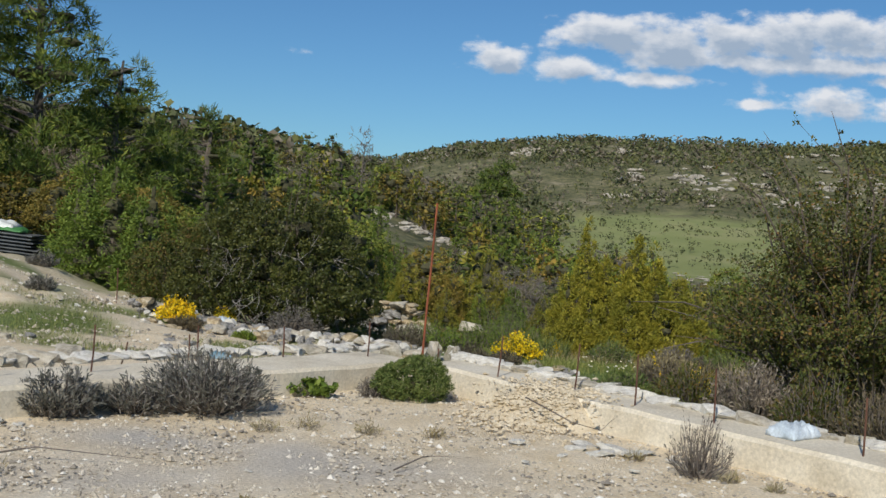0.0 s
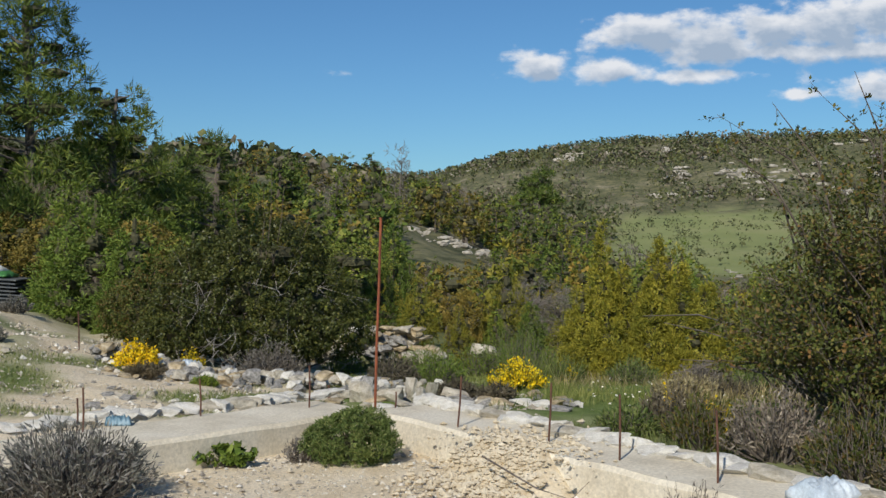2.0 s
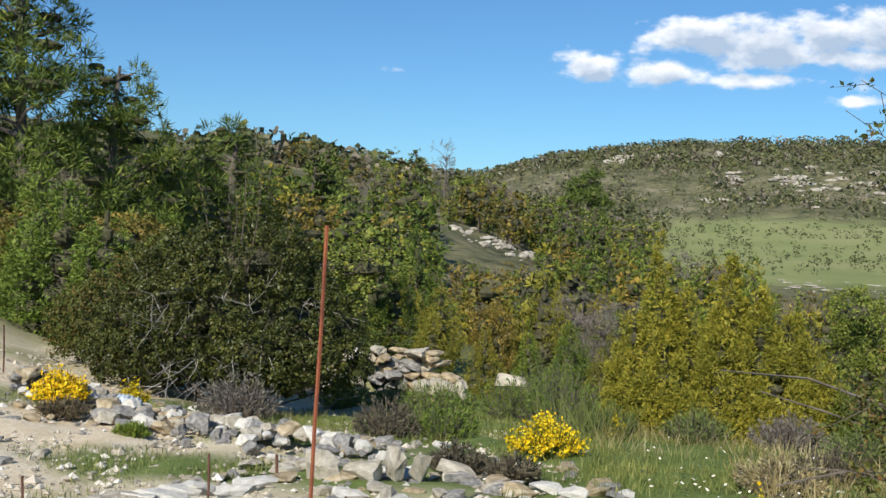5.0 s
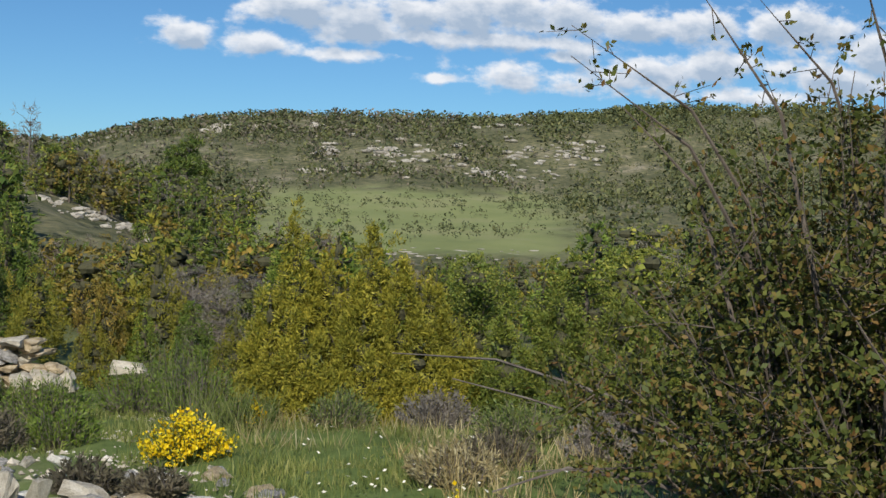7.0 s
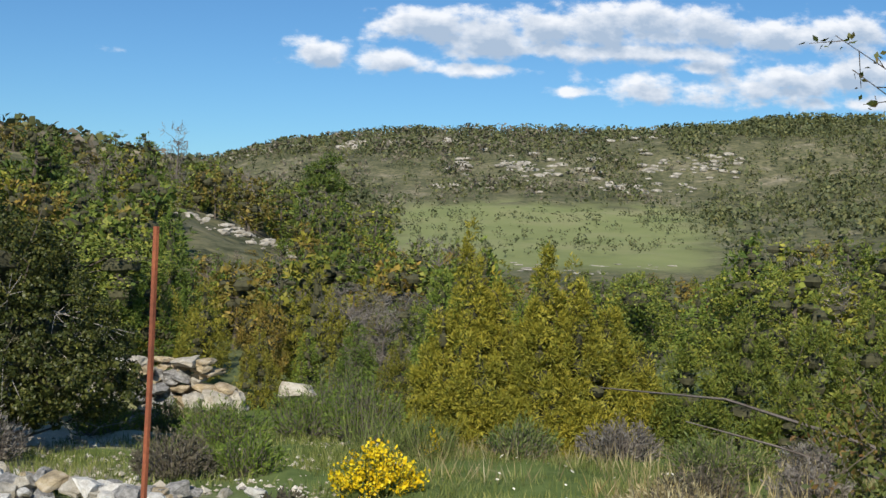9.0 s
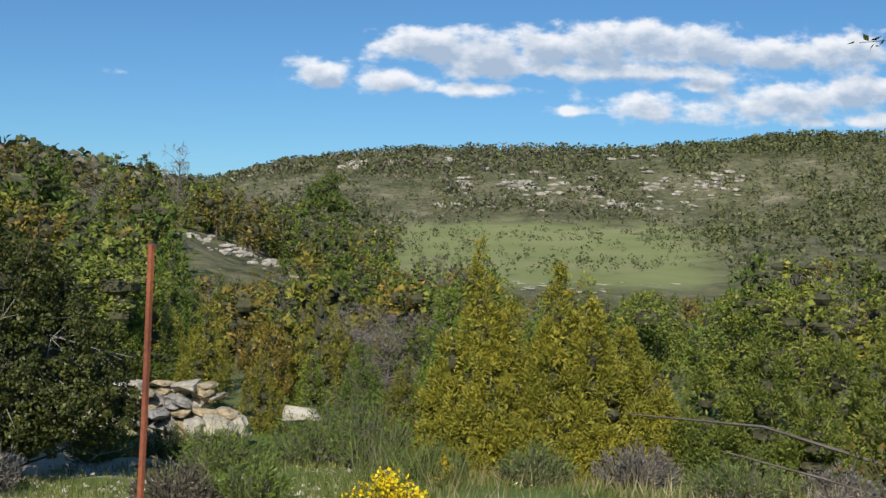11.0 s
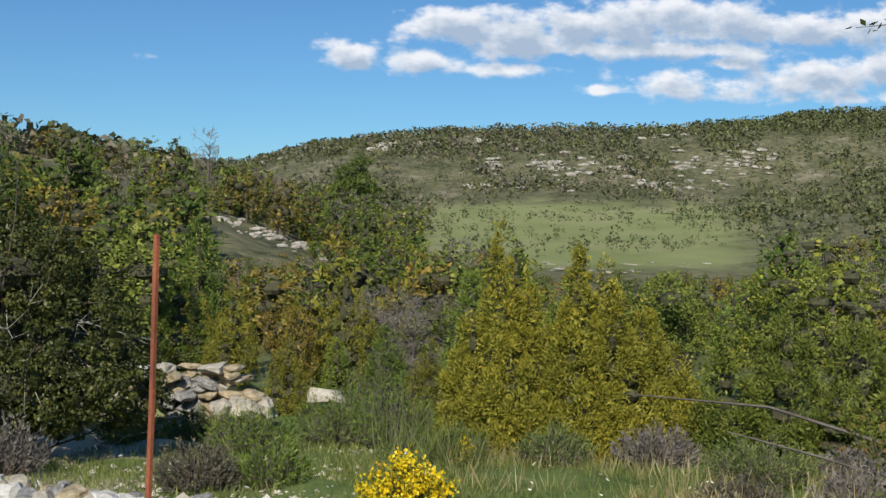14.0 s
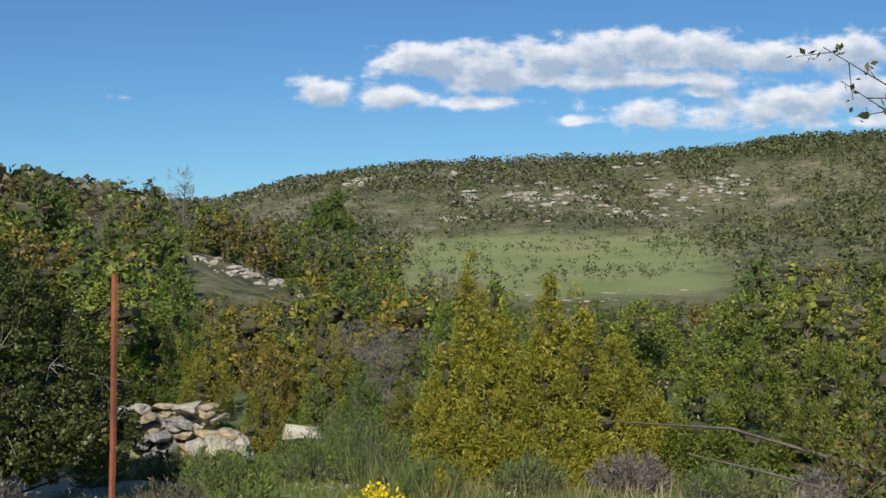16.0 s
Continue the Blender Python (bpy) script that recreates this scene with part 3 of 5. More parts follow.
M["pebble"] = pebble_material()
M["cream"] = plain_material("cream_rubble", [(0.25, (0.46, 0.36, 0.22)), (0.5, (0.60, 0.51, 0.36)), (0.75, (0.70, 0.63, 0.50))], 9.0, 0.9)
pts = []
while len(pts) < 9000:
    x, y = rng.uniform(-3.4, 4.2), 6.6 + 5 * rng.random() ** 1.3
    if (x + 3.9) * 0.777 - (y - 6.35) * 0.629 < 0.03 or (x - 0.22) * -0.73 - (y - 11.43) * 0.683 < 0.03:
        continue
    pts.append((x, y, gz(x, y) + 0.004, min(0.035, 0.006 + rng.expovariate(170))))
pebbles("gravel", pts, "loose pale gravel over the dirt lot", M["pebble"])
pts = []
for i in range(1500):
    x, y = rng.gauss(1.25, 0.28), rng.gauss(10.0, 0.34)
    side = (x - 0.22) * 0.73 + (y - 11.43) * 0.683
    z = 0.33 if side > 0 else max(0.11, 0.33 + side * 0.75)
    pts.append((x, y, z + 0.006, min(0.035, 0.008 + rng.expovariate(110))))
bm = bmesh.new()
bmesh.ops.create_grid(bm, x_segments=40, y_segments=40, size=0.9)
for v in bm.verts:
    x, y = v.co.x + 1.25, v.co.y + 10.0
    side = (x - 0.22) * 0.73 + (y - 11.43) * 0.683
    heap = math.exp(-((x - 1.25) / 0.42) ** 2 - ((y - 10.0) / 0.5) ** 2)
    z = (0.335 if side > 0 else max(0.0, 0.335 + side * 0.75)) * min(1, heap * 2.2)
    v.co = Vector((x, y, max(0.02, z - 0.012) + 0.012 * noise.noise((x * 9, y * 9, 2))))
tagged(place("earth_spill", mesh_of(bm, "earth_spill"), M["cream"], smooth_faces=True), "cream earth slumped over the broken footing", "earth", kind="structure")
pebbles("rubble", pts, "cream rubble spilling over the broken footing", M["cream"])
pts = []
for i in range(9000):
    x, y = rng.uniform(-9.5, 1.5), 12.2 + 8 * rng.random() ** 1.2
    pts.append((x, y, gz(x, y) + 0.004, min(0.07, 0.008 + rng.expovariate(85))))
pebbles("bank_gravel", pts, "stony rubble over the pale earth bank", M["pebble"])


# ---- rusty bars ----
def bar(name, p, q, r, label, category, group=""):
    t = Tubes(7)
    p, q = Vector(p), Vector(q)
    mid = p.lerp(q, 0.55) + Vector((0.004, 0.006, 0))
    t.add([p, mid, q], [r, r, r * 0.95])
    return tagged(place(name, t.mesh(name), M["dark_rust"]), label, category, group)


PINS = [(-2.07, 9.20, 0.36, 0.01), (-1.575, 10.24, 0.30, 0.0), (-0.99, 10.97, 0.28, -0.01), (-0.29, 11.49, 0.33, 0.0), (0.35, 11.75, 0.10, 0.01), (0.95, 10.77, 0.36, 0.03), (1.60, 10.30, 0.39, 0.02), (2.04, 9.76, 0.40, 0.0), (2.55, 9.21, 0.40, -0.01), (3.35, 8.38, 0.38, 0.0), (4.0, 7.6, 0.36, 0.02), (-2.6, 8.5, 0.3, 0.0), (-1.70, 10.42, 0.2, 0.0), (-2.2, 10.2, 0.12, 0.04)]
for x, y, h, lean in PINS:
    bar("rebar_pin", (x, y, 0.25), (x + lean, y + 0.01, 0.324 + h), 0.007, "thin rusty reinforcing bar sticking up from the concrete footing", "rebar", "bars along the footing")
bar("rebar_pin", (-4.96, 17.47, 0.0), (-4.97, 17.47, 0.62), 0.01, "thin rusty stake standing in the pale earth bank", "stake")
bar("rebar_pin", (-0.62, 13.7, -0.1), (-0.62, 13.7, 0.2), 0.012, "short rusty stake standing among limestone rubble", "stake")
pole = thing("iron_pole", pose(0.22, 11.57, 0.30), "tall rusty red iron post standing on the footing's corner", "post")
t = Tubes(6)
t.add([(0, 0, -0.1), (0.012, 0, 0.5), (0.03, -0.004, 1.0), (0.042, -0.006, 1.52)], [0.0115, 0.0115, 0.011, 0.011])
place("post", t.mesh("post"), M["rust"], pole)


# ---- timber and tarpaulin stack ----
M["board"] = plain_material("board", [(0.3, (0.06, 0.065, 0.07)), (0.6, (0.13, 0.14, 0.145)), (0.8, (0.28, 0.29, 0.29))], 3.0, 0.55, 0.2)
M["dark_board"] = plain_material("dark_board", [(0.3, (0.02, 0.022, 0.024)), (0.7, (0.06, 0.06, 0.062))], 3.0, 0.7)
M["tarp"] = plain_material("tarp", [(0.3, (0.62, 0.66, 0.60)), (0.7, (0.80, 0.82, 0.78))], 2.0, 0.5, relief=0.2)
M["green_tarp"] = plain_material("green_tarp", [(0.3, (0.03, 0.13, 0.04)), (0.7, (0.08, 0.26, 0.07))], 3.0, 0.55)
stack = thing("panel_stack", pose(-9.3, 24.35, 0.08, 0, 3.5, 8), "stack of long grey metal panels on dark blocks, on the bank", "panels")
for i in range(7):
    bm = bmesh.new()
    off = rng.uniform(-0.08, 0.1)
    box(bm, -1.75 + off, 0, 0.22 + i * 0.075, 3.5, 1.0, 0.028)
    place("panel", mesh_of(bm, "panel", 0.006), M["board"], stack)
    if i < 6:
        bm = bmesh.new()
        box(bm, -1.85, 0.05, 0.257 + i * 0.075, 3.3, 0.9, 0.045)
        place("spacer", mesh_of(bm, "spacer"), M["dark_board"], stack)
for k in range(3):
    bm = bmesh.new()
    box(bm, -0.5 - 1.25 * k, 0, 0.05, 0.2, 0.95, 0.31)
    place("block", mesh_of(bm, "block", 0.01), M["dark_board"], stack)


def sheet(name, sx, sy, thick, seed, mat, m, label):
    """A crumpled folded tarpaulin."""
    bm = bmesh.new()
    bmesh.ops.create_grid(bm, x_segments=28, y_segments=12, size=0.5)
    geom = bmesh.ops.extrude_face_region(bm, geom=list(bm.faces))
    for v in geom["geom"]:
        if isinstance(v, bmesh.types.BMVert):
            v.co.z += 1
    for v in bm.verts:
        e = max(0.0, 1 - (2 * abs(v.co.y)) ** 6) * max(0.0, 1 - (2 * abs(v.co.x)) ** 14)
        top = v.co.z > 0.5
        v.co = Vector((v.co.x * sx, v.co.y * sy, (thick * (0.25 + 0.75 * e) if top else 0) + thick * 0.55 * noise.noise((v.co.x * 11, v.co.y * 6, seed)) * top))
        v.co.y += 0.05 * noise.noise((v.co.x * 3, seed, 1))
    ob = place(name, mesh_of(bm, name), mat, m=m, smooth_faces=True)
    return tagged(ob, label, "tarpaulin")


sheet("folded_tarp", 2.1, 0.8, 0.16, 3, M["tarp"], pose(-10.9, 24.35, 0.94, 0, 4.5, 8), "folded whitish tarpaulin with green edge on the panel stack")
sheet("folded_tarp", 1.4, 0.5, 0.12, 8, M["tarp"], pose(-11.2, 23.95, 0.92, 0, 5, 8), "crumpled whitish plastic sheet on the panel stack")
sheet("green_tarp", 1.7, 0.75, 0.09, 5, M["green_tarp"], pose(-10.45, 24.3, 0.87, 0, 4, 8), "green tarpaulin folded beneath the white one")
M["bag"] = plain_material("bag", [(0.3, (0.42, 0.50, 0.56)), (0.7, (0.68, 0.74, 0.78))], 4.0, 0.45, relief=0.2)
M["blue_bag"] = plain_material("blue_bag", [(0.3, (0.04, 0.14, 0.2)), (0.7, (0.25, 0.36, 0.42))], 4.0, 0.45)
sheet("plastic_sheet", 0.34, 0.24, 0.08, 2, M["bag"], pose(3.05, 8.95, 0.325, 0, 0, 40), "crumpled pale plastic sheet lying on the concrete")
sheet("plastic_sheet", 0.18, 0.14, 0.05, 6, M["blue_bag"], pose(-1.45, 10.55, 0.325, 0, 0, 20), "crumpled blue plastic scrap on the concrete footing")
sheet("plastic_sheet", 0.26, 0.22, 0.08, 9, M["bag"], pose(-2.95, 16.3, 0.02, 0, 8, 10), "crumpled pale plastic bag caught in the rubble")


# ---- plants ----
def crown_points(parts, n, per, puff, rng, shell=0.75, tall=1.0):
    """Leaves on the skins of small puffs, which lie over the outsides of some ellipsoids (x, y, z, rx, ry, rz)."""
    parts = np.array(parts, float)
    vol = np.cbrt(parts[:, 3] * parts[:, 4] * parts[:, 5]) ** 2
    m = n * 3
    which = rng.choice(len(parts), m, p=vol / vol.sum())
    d = rng.normal(0, 1, (m, 3))
    d /= np.linalg.norm(d, axis=1)[:, None]
    c = parts[which, :3] + d * parts[which, 3:] * rng.uniform(shell, 1.0, (m, 1))
    keep = np.ones(m, bool)
    for i, p in enumerate(parts):
        keep &= (np.linalg.norm((c - p[:3]) / p[3:], axis=1) > 0.74) | (which == i)
    keep &= c[:, 2] > 0.02
    c, d = c[keep][:n], d[keep][:n]
    k = len(c)
    u = rng.normal(0, 1, (k * per, 3))
    u /= np.linalg.norm(u, axis=1)[:, None]
    u = u + 0.45 * np.repeat(d, per, 0) + np.array([0, 0, 0.2])
    u /= np.linalg.norm(u, axis=1)[:, None] + 1e-9
    size = np.repeat(puff * rng.uniform(0.55, 1.45, (k, 1)), per, 0)
    pos = np.repeat(c, per, 0) + u * size * np.array([1, 1, tall]) * rng.uniform(0.5, 1.1, (k * per, 1))
    pos[:, 2] = np.maximum(pos[:, 2], 0.01)
    return pos, u, c


@functools.lru_cache(None)
def blob_shape(k, seed):
    """Quads of an uneven ball: a cube of k by k quads a side, blown round and dented."""
    t = np.linspace(-1, 1, k + 1)
    quads = []
    for ax in range(3):
        for sg in (-1, 1):
            for i in range(k):
                for j in range(k):
                    q = []
                    for a, b in ((t[i], t[j]), (t[i + 1], t[j]), (t[i + 1], t[j + 1]), (t[i], t[j + 1])):
                        p = np.roll(np.array([sg, a, b], float), ax)
                        p /= np.linalg.norm(p)
                        q.append(p * (1 + 0.45 * noise.noise((p[0] * 1.7 + seed * 9.1, p[1] * 1.7, p[2] * 1.7))))
                    quads.append(q if sg > 0 else q[::-1])
    return np.array(quads)


def blobs(c, size, rng, k):
    """Uneven lumps at the places c; size holds a radius or three for each."""
    c = np.asarray(c, float)
    size = np.asarray(size, float)
    if size.ndim == 1:
        size = np.repeat(size[:, None], 3, 1)
    which, ang = rng.integers(0, 6, len(c)), rng.uniform(0, 6.283, len(c))
    out = []
    for s in range(6):
        m = which == s
        if not m.any():
            continue
        b = blob_shape(k, s)
        ca, sa = np.cos(ang[m])[:, None, None], np.sin(ang[m])[:, None, None]
        x, y = b[None, :, :, 0] * ca - b[None, :, :, 1] * sa, b[None, :, :, 0] * sa + b[None, :, :, 1] * ca
        z = np.broadcast_to(b[None, :, :, 2], x.shape)
        v = np.stack([x, y, z], -1) * size[m][:, None, None, :] + c[m][:, None, None, :]
        out.append(v.reshape(-1, 3))
    return np.concatenate(out)


def limbs(tubes, base, targets, r0, rng, bend=0.15):
    for t in targets:
        b, t = Vector(base), Vector(t)
        L = (t - b).length
        pts = [b]
        for f in (0.3, 0.6, 0.85):
            j = Vector((rng.normal(), rng.normal(), rng.normal() + 0.5 * (1 - f))) * bend * L * 0.5
            pts.append(b.lerp(t, f) + j)
        pts.append(t)
        tubes.add(pts, [r0, r0 * 0.75, r0 * 0.5, r0 * 0.32, r0 * 0.12])


def plant(name, m, parts, n, per, clump, leaf, mat, label, category, seed, trunk=None, twigs=0, twig_r=0.012, bark="bark", group="", shell=0.78, spread=0.45, tall=1.0, solid=2, spiky=0.0):
    """A tree or shrub: trunk and limbs as one part, leaves and dark shade cores as another."""
    r = np.random.default_rng(seed)
    ob = thing(name, m, label, category, group)
    pos, nrm, c = crown_points(parts, n, per, clump, r, shell, tall)
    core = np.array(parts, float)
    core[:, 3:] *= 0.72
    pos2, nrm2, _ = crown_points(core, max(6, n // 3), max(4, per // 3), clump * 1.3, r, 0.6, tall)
    cut, inner = int(len(pos) * spiky), 0
    order = r.permutation(len(pos))
    pos, nrm = pos[order], nrm[order]
    v = [leaf_cards(pos[cut:], nrm[cut:], leaf[0], leaf[1], r, spread), leaf_cards(pos2, nrm2, leaf[0] * 1.5, leaf[1] * 2, r, spread)]
    if cut:
        v.append(leaf_quads(pos[:cut] - nrm[:cut] * leaf[0] * 0.4, nrm[:cut] + np.array([0, 0, 0.35]), leaf[0] * 1.25, leaf[1], r, 0.5))
    # added dark cores imitate the deep shade seen through gaps in the leaves
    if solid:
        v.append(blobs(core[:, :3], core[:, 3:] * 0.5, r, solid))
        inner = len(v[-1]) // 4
    v = np.concatenate(v)
    v[:, 2] = np.maximum(v[:, 2], 0.01)
    me = quad_mesh("crown", v)
    me.materials.append(M[mat])
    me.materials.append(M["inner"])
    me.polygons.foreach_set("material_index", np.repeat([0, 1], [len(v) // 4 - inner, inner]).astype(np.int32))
    crown = place("crown", me, None, ob)
    tagged(crown, kind="stuff")
    tb = Tubes(5)
    if trunk:
        h, rad, lean = trunk
        tb.add([(0, 0, -0.15), (lean * 0.3, 0.02 * h, h * 0.4), (lean * 0.6, -0.02 * h, h * 0.75), (lean, 0, h)], [rad * 1.25, rad, rad * 0.7, rad * 0.25])
        for p in c[r.choice(len(c), min(len(c), max(8, twigs)), replace=False)]:
            f = min(0.95, max(0.12, (p[2] - 0.35 * math.hypot(p[0], p[1])) / h))
            limbs(tb, (lean * f, 0, h * f), [p], rad * 0.35, r, 0.08)
    else:
        for p in c[r.choice(len(c), min(len(c), max(6, twigs)), replace=False)]:
            limbs(tb, (r.normal(0, 0.08), r.normal(0, 0.08), -0.05), [p], twig_r, r)
    if tb.v:
        wood = place("trunk" if trunk else "stem_clump", tb.mesh("stem_clump"), M[bark], ob)
        if not trunk:
            tagged(wood, kind="stuff")
    return ob


def spire(x, y, h, r):
    """Parts of a pointed juniper top."""
    return [(x, y, h * f, r * k, r * k, h * 0.17) for f, k in ((0.14, 0.95), (0.32, 1.0), (0.5, 0.8), (0.67, 0.56), (0.82, 0.34), (0.93, 0.16))]


# the golden junipers below the lot
J = spire(-0.62, 0, 2.2, 0.42) + spire(-0.32, 0.1, 1.72, 0.42) + spire(-0.9, 0.05, 1.45, 0.38) + spire(0.2, 0.0, 1.98, 0.46) + spire(0.5, -0.05, 1.86, 0.5) + spire(0.88, 0.05, 1.55, 0.48) + spire(1.2, 0.1, 1.1, 0.42) + spire(0.1, -0.3, 1.3, 0.5) + spire(-0.55, -0.3, 1.15, 0.45) + spire(0.7, -0.3, 1.05, 0.5) + spire(0.2, -0.5, 0.7, 0.4) + spire(-0.15, -0.62, 0.55, 0.3)
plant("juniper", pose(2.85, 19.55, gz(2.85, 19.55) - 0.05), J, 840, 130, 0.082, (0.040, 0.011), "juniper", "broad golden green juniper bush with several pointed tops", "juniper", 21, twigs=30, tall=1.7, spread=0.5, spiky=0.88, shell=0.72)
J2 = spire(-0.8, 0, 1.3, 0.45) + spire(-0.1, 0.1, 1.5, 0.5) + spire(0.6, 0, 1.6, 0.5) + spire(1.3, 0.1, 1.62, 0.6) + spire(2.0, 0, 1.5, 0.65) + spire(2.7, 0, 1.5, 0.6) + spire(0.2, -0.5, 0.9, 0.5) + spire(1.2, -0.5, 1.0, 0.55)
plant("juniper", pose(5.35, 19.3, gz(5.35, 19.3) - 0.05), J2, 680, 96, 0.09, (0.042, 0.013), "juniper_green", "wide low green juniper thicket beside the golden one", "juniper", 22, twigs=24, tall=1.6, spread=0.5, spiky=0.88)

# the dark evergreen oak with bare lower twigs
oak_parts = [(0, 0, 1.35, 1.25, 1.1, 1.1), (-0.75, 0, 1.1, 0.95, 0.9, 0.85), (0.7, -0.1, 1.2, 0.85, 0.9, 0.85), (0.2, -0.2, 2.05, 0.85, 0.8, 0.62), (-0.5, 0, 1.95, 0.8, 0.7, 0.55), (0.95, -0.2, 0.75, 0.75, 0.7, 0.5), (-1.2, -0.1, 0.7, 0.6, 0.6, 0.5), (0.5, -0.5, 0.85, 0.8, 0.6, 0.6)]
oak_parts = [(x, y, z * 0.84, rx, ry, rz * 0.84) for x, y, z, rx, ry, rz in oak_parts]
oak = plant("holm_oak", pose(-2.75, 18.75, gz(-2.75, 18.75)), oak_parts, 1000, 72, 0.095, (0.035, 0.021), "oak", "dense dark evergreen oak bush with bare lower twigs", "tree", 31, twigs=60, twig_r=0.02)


def oak_extras(ob):
    """Leafy shoots over the crown and dead grey twigs in its skirt."""
    r = np.random.default_rng(35)
    tb, dead, pos = Tubes(4), Tubes(4), []
    for tx, ty, tz in ((0.45, -1.1, 2.95), (0.62, -1.05, 2.82), (0.3, -1.0, 2.8), (-0.3, -0.6, 2.75), (0.9, -0.5, 2.5)):
        b, t = Vector((tx * 0.6, ty * 0.7, 1.6)), Vector((tx, ty, tz))
        tb.add([b, b.lerp(t, 0.5) + Vector((0.04, 0, 0.03)), t], [0.009, 0.006, 0.002])
        for q in r.uniform(0.5, 1.0, 26):
            pos.append(np.array(b.lerp(t, q)) + r.normal(0, 0.045, 3))
    for i in range(46):
        a = r.uniform(-2.9, 0.2)
        b = Vector((math.cos(a) * 0.9, math.sin(a) * 0.8, r.uniform(0.2, 1.5)))
        t = b + Vector((math.cos(a) * 0.5 + r.normal(0, 0.2), math.sin(a) * 0.45, r.normal(-0.05, 0.2)))
        t.z = max(0.05, t.z)
        m = b.lerp(t, 0.5) + Vector(r.normal(0, 0.05, 3))
        dead.add([b, m, t], [0.007, 0.005, 0.002])
        for k in range(3):
            q = m + Vector(r.normal(0, 0.16, 3))
            dead.add([m, q], [0.004, 0.0015])
    place("shoot", tb.mesh("shoot"), M["bark"], ob)
    tagged(place("shoot_foliage", quad_mesh("shoot_foliage", leaf_cards(np.array(pos), r.normal(0, 1, (len(pos), 3)), 0.05, 0.03, r)), M["oak"], ob), kind="stuff")
    tagged(place("dead_twig", dead.mesh("dead_twig"), M["deadwood"], ob, "bare grey dead twigs"), kind="stuff")


oak_extras(oak)
plant("holm_oak", pose(-4.4, 19.6, gz(-4.4, 19.6)), [(0, 0, 0.85, 0.85, 0.8, 0.7), (-0.5, 0, 0.65, 0.7, 0.7, 0.55), (0.4, 0, 1.15, 0.7, 0.7, 0.5)], 330, 60, 0.1, (0.035, 0.021), "hawthorn", "bushy oak with bronze young leaves", "tree", 32, twigs=40, twig_r=0.015)


def twig_shrub(name, m, w, h, n, mat, leaf, per, label, category, seed, bark="twig", droop=0.2, r0=0.006):
    """A shrub of many fine stems with small leaves along them."""
    r = np.random.default_rng(seed)
    ob = thing(name, m, label, category)
    tb, pos, out = Tubes(3), [], []
    for i in range(n):
        a, k = r.uniform(0, 6.283), math.sqrt(r.uniform(0, 1))
        tip = Vector((math.cos(a) * k * w / 2, math.sin(a) * k * w / 2, h * (1 - 0.55 * k * k) * r.uniform(0.6, 1.08)))
        b = Vector((tip.x * 0.25 + r.normal(0, 0.03), tip.y * 0.25 + r.normal(0, 0.03), -0.02))
        mid = b.lerp(tip, 0.5) + Vector((tip.x * droop, tip.y * droop, 0)) + Vector(r.normal(0, 0.04, 3) * h)
        tb.add([b, mid, tip], [r0, r0 * 0.7, r0 * 0.25])
        f = r.uniform(0.3, 1.05, per)
        for q in f:
            p = b.lerp(mid, q * 2) if q < 0.5 else mid.lerp(tip, q * 2 - 1)
            pos.append(np.array(p) + r.normal(0, 0.012, 3) * max(w, 0.5))
            out.append(np.array(tip - b) / max((tip - b).length, 0.01))
    tagged(place("stem_clump", tb.mesh("stem_clump"), M[bark], ob), kind="stuff")
    tagged(place("foliage", quad_mesh("foliage", leaf_quads(np.array(pos), np.array(out), leaf[0], leaf[1], r, 0.5)), M[mat], ob), kind="stuff")
    return ob


# shrubs on the lot
twig_shrub("lavender", pose(-2.05, 8.62, 0.1), 0.62, 0.34, 200, "lavender", (0.045, 0.009), 22, "round grey green lavender clump by the footing", "lavender", 41)
twig_shrub("lavender", pose(-1.18, 9.22, 0.1), 1.0, 0.46, 330, "lavender", (0.05, 0.009), 20, "large straggly grey lavender bush by the footing", "lavender", 42)
twig_shrub("lavender", pose(-1.62, 8.95, 0.1), 0.5, 0.26, 110, "lavender", (0.045, 0.009), 14, "small grey lavender clump by the footing", "lavender", 43)
twig_shrub("dry_shrub", pose(2.32, 8.42, 0.1), 0.46, 0.42, 110, "grey", (0.03, 0.006), 7, "dry leafless grey shrub against the footing", "shrub", 44, r0=0.004)
twig_shrub("dry_shrub", pose(-0.12, 10.55, 0.1), 0.26, 0.16, 60, "grey", (0.03, 0.008), 12, "small dry grey tuft against the footing", "shrub", 45, r0=0.004)
plant("round_bush", pose(0.25, 10.55, 0.08), [(0, 0, 0.17, 0.33, 0.3, 0.19), (0.05, 0, 0.24, 0.22, 0.2, 0.15), (-0.15, 0, 0.16, 0.2, 0.2, 0.15)], 420, 52, 0.03, (0.022, 0.006), "thyme", "small dense round green bush in the footing's corner", "bush", 46, twigs=20, twig_r=0.004, spread=0.9, solid=1, spiky=0.7)
plant("low_weed", pose(-0.68, 10.32, 0.1), [(0, 0, 0.06, 0.24, 0.1, 0.07), (0.15, 0, 0.08, 0.14, 0.1, 0.08)], 40, 10, 0.03, (0.06, 0.03), "scrub", "leafy green weeds at the foot of the concrete", "weed", 47, solid=0)
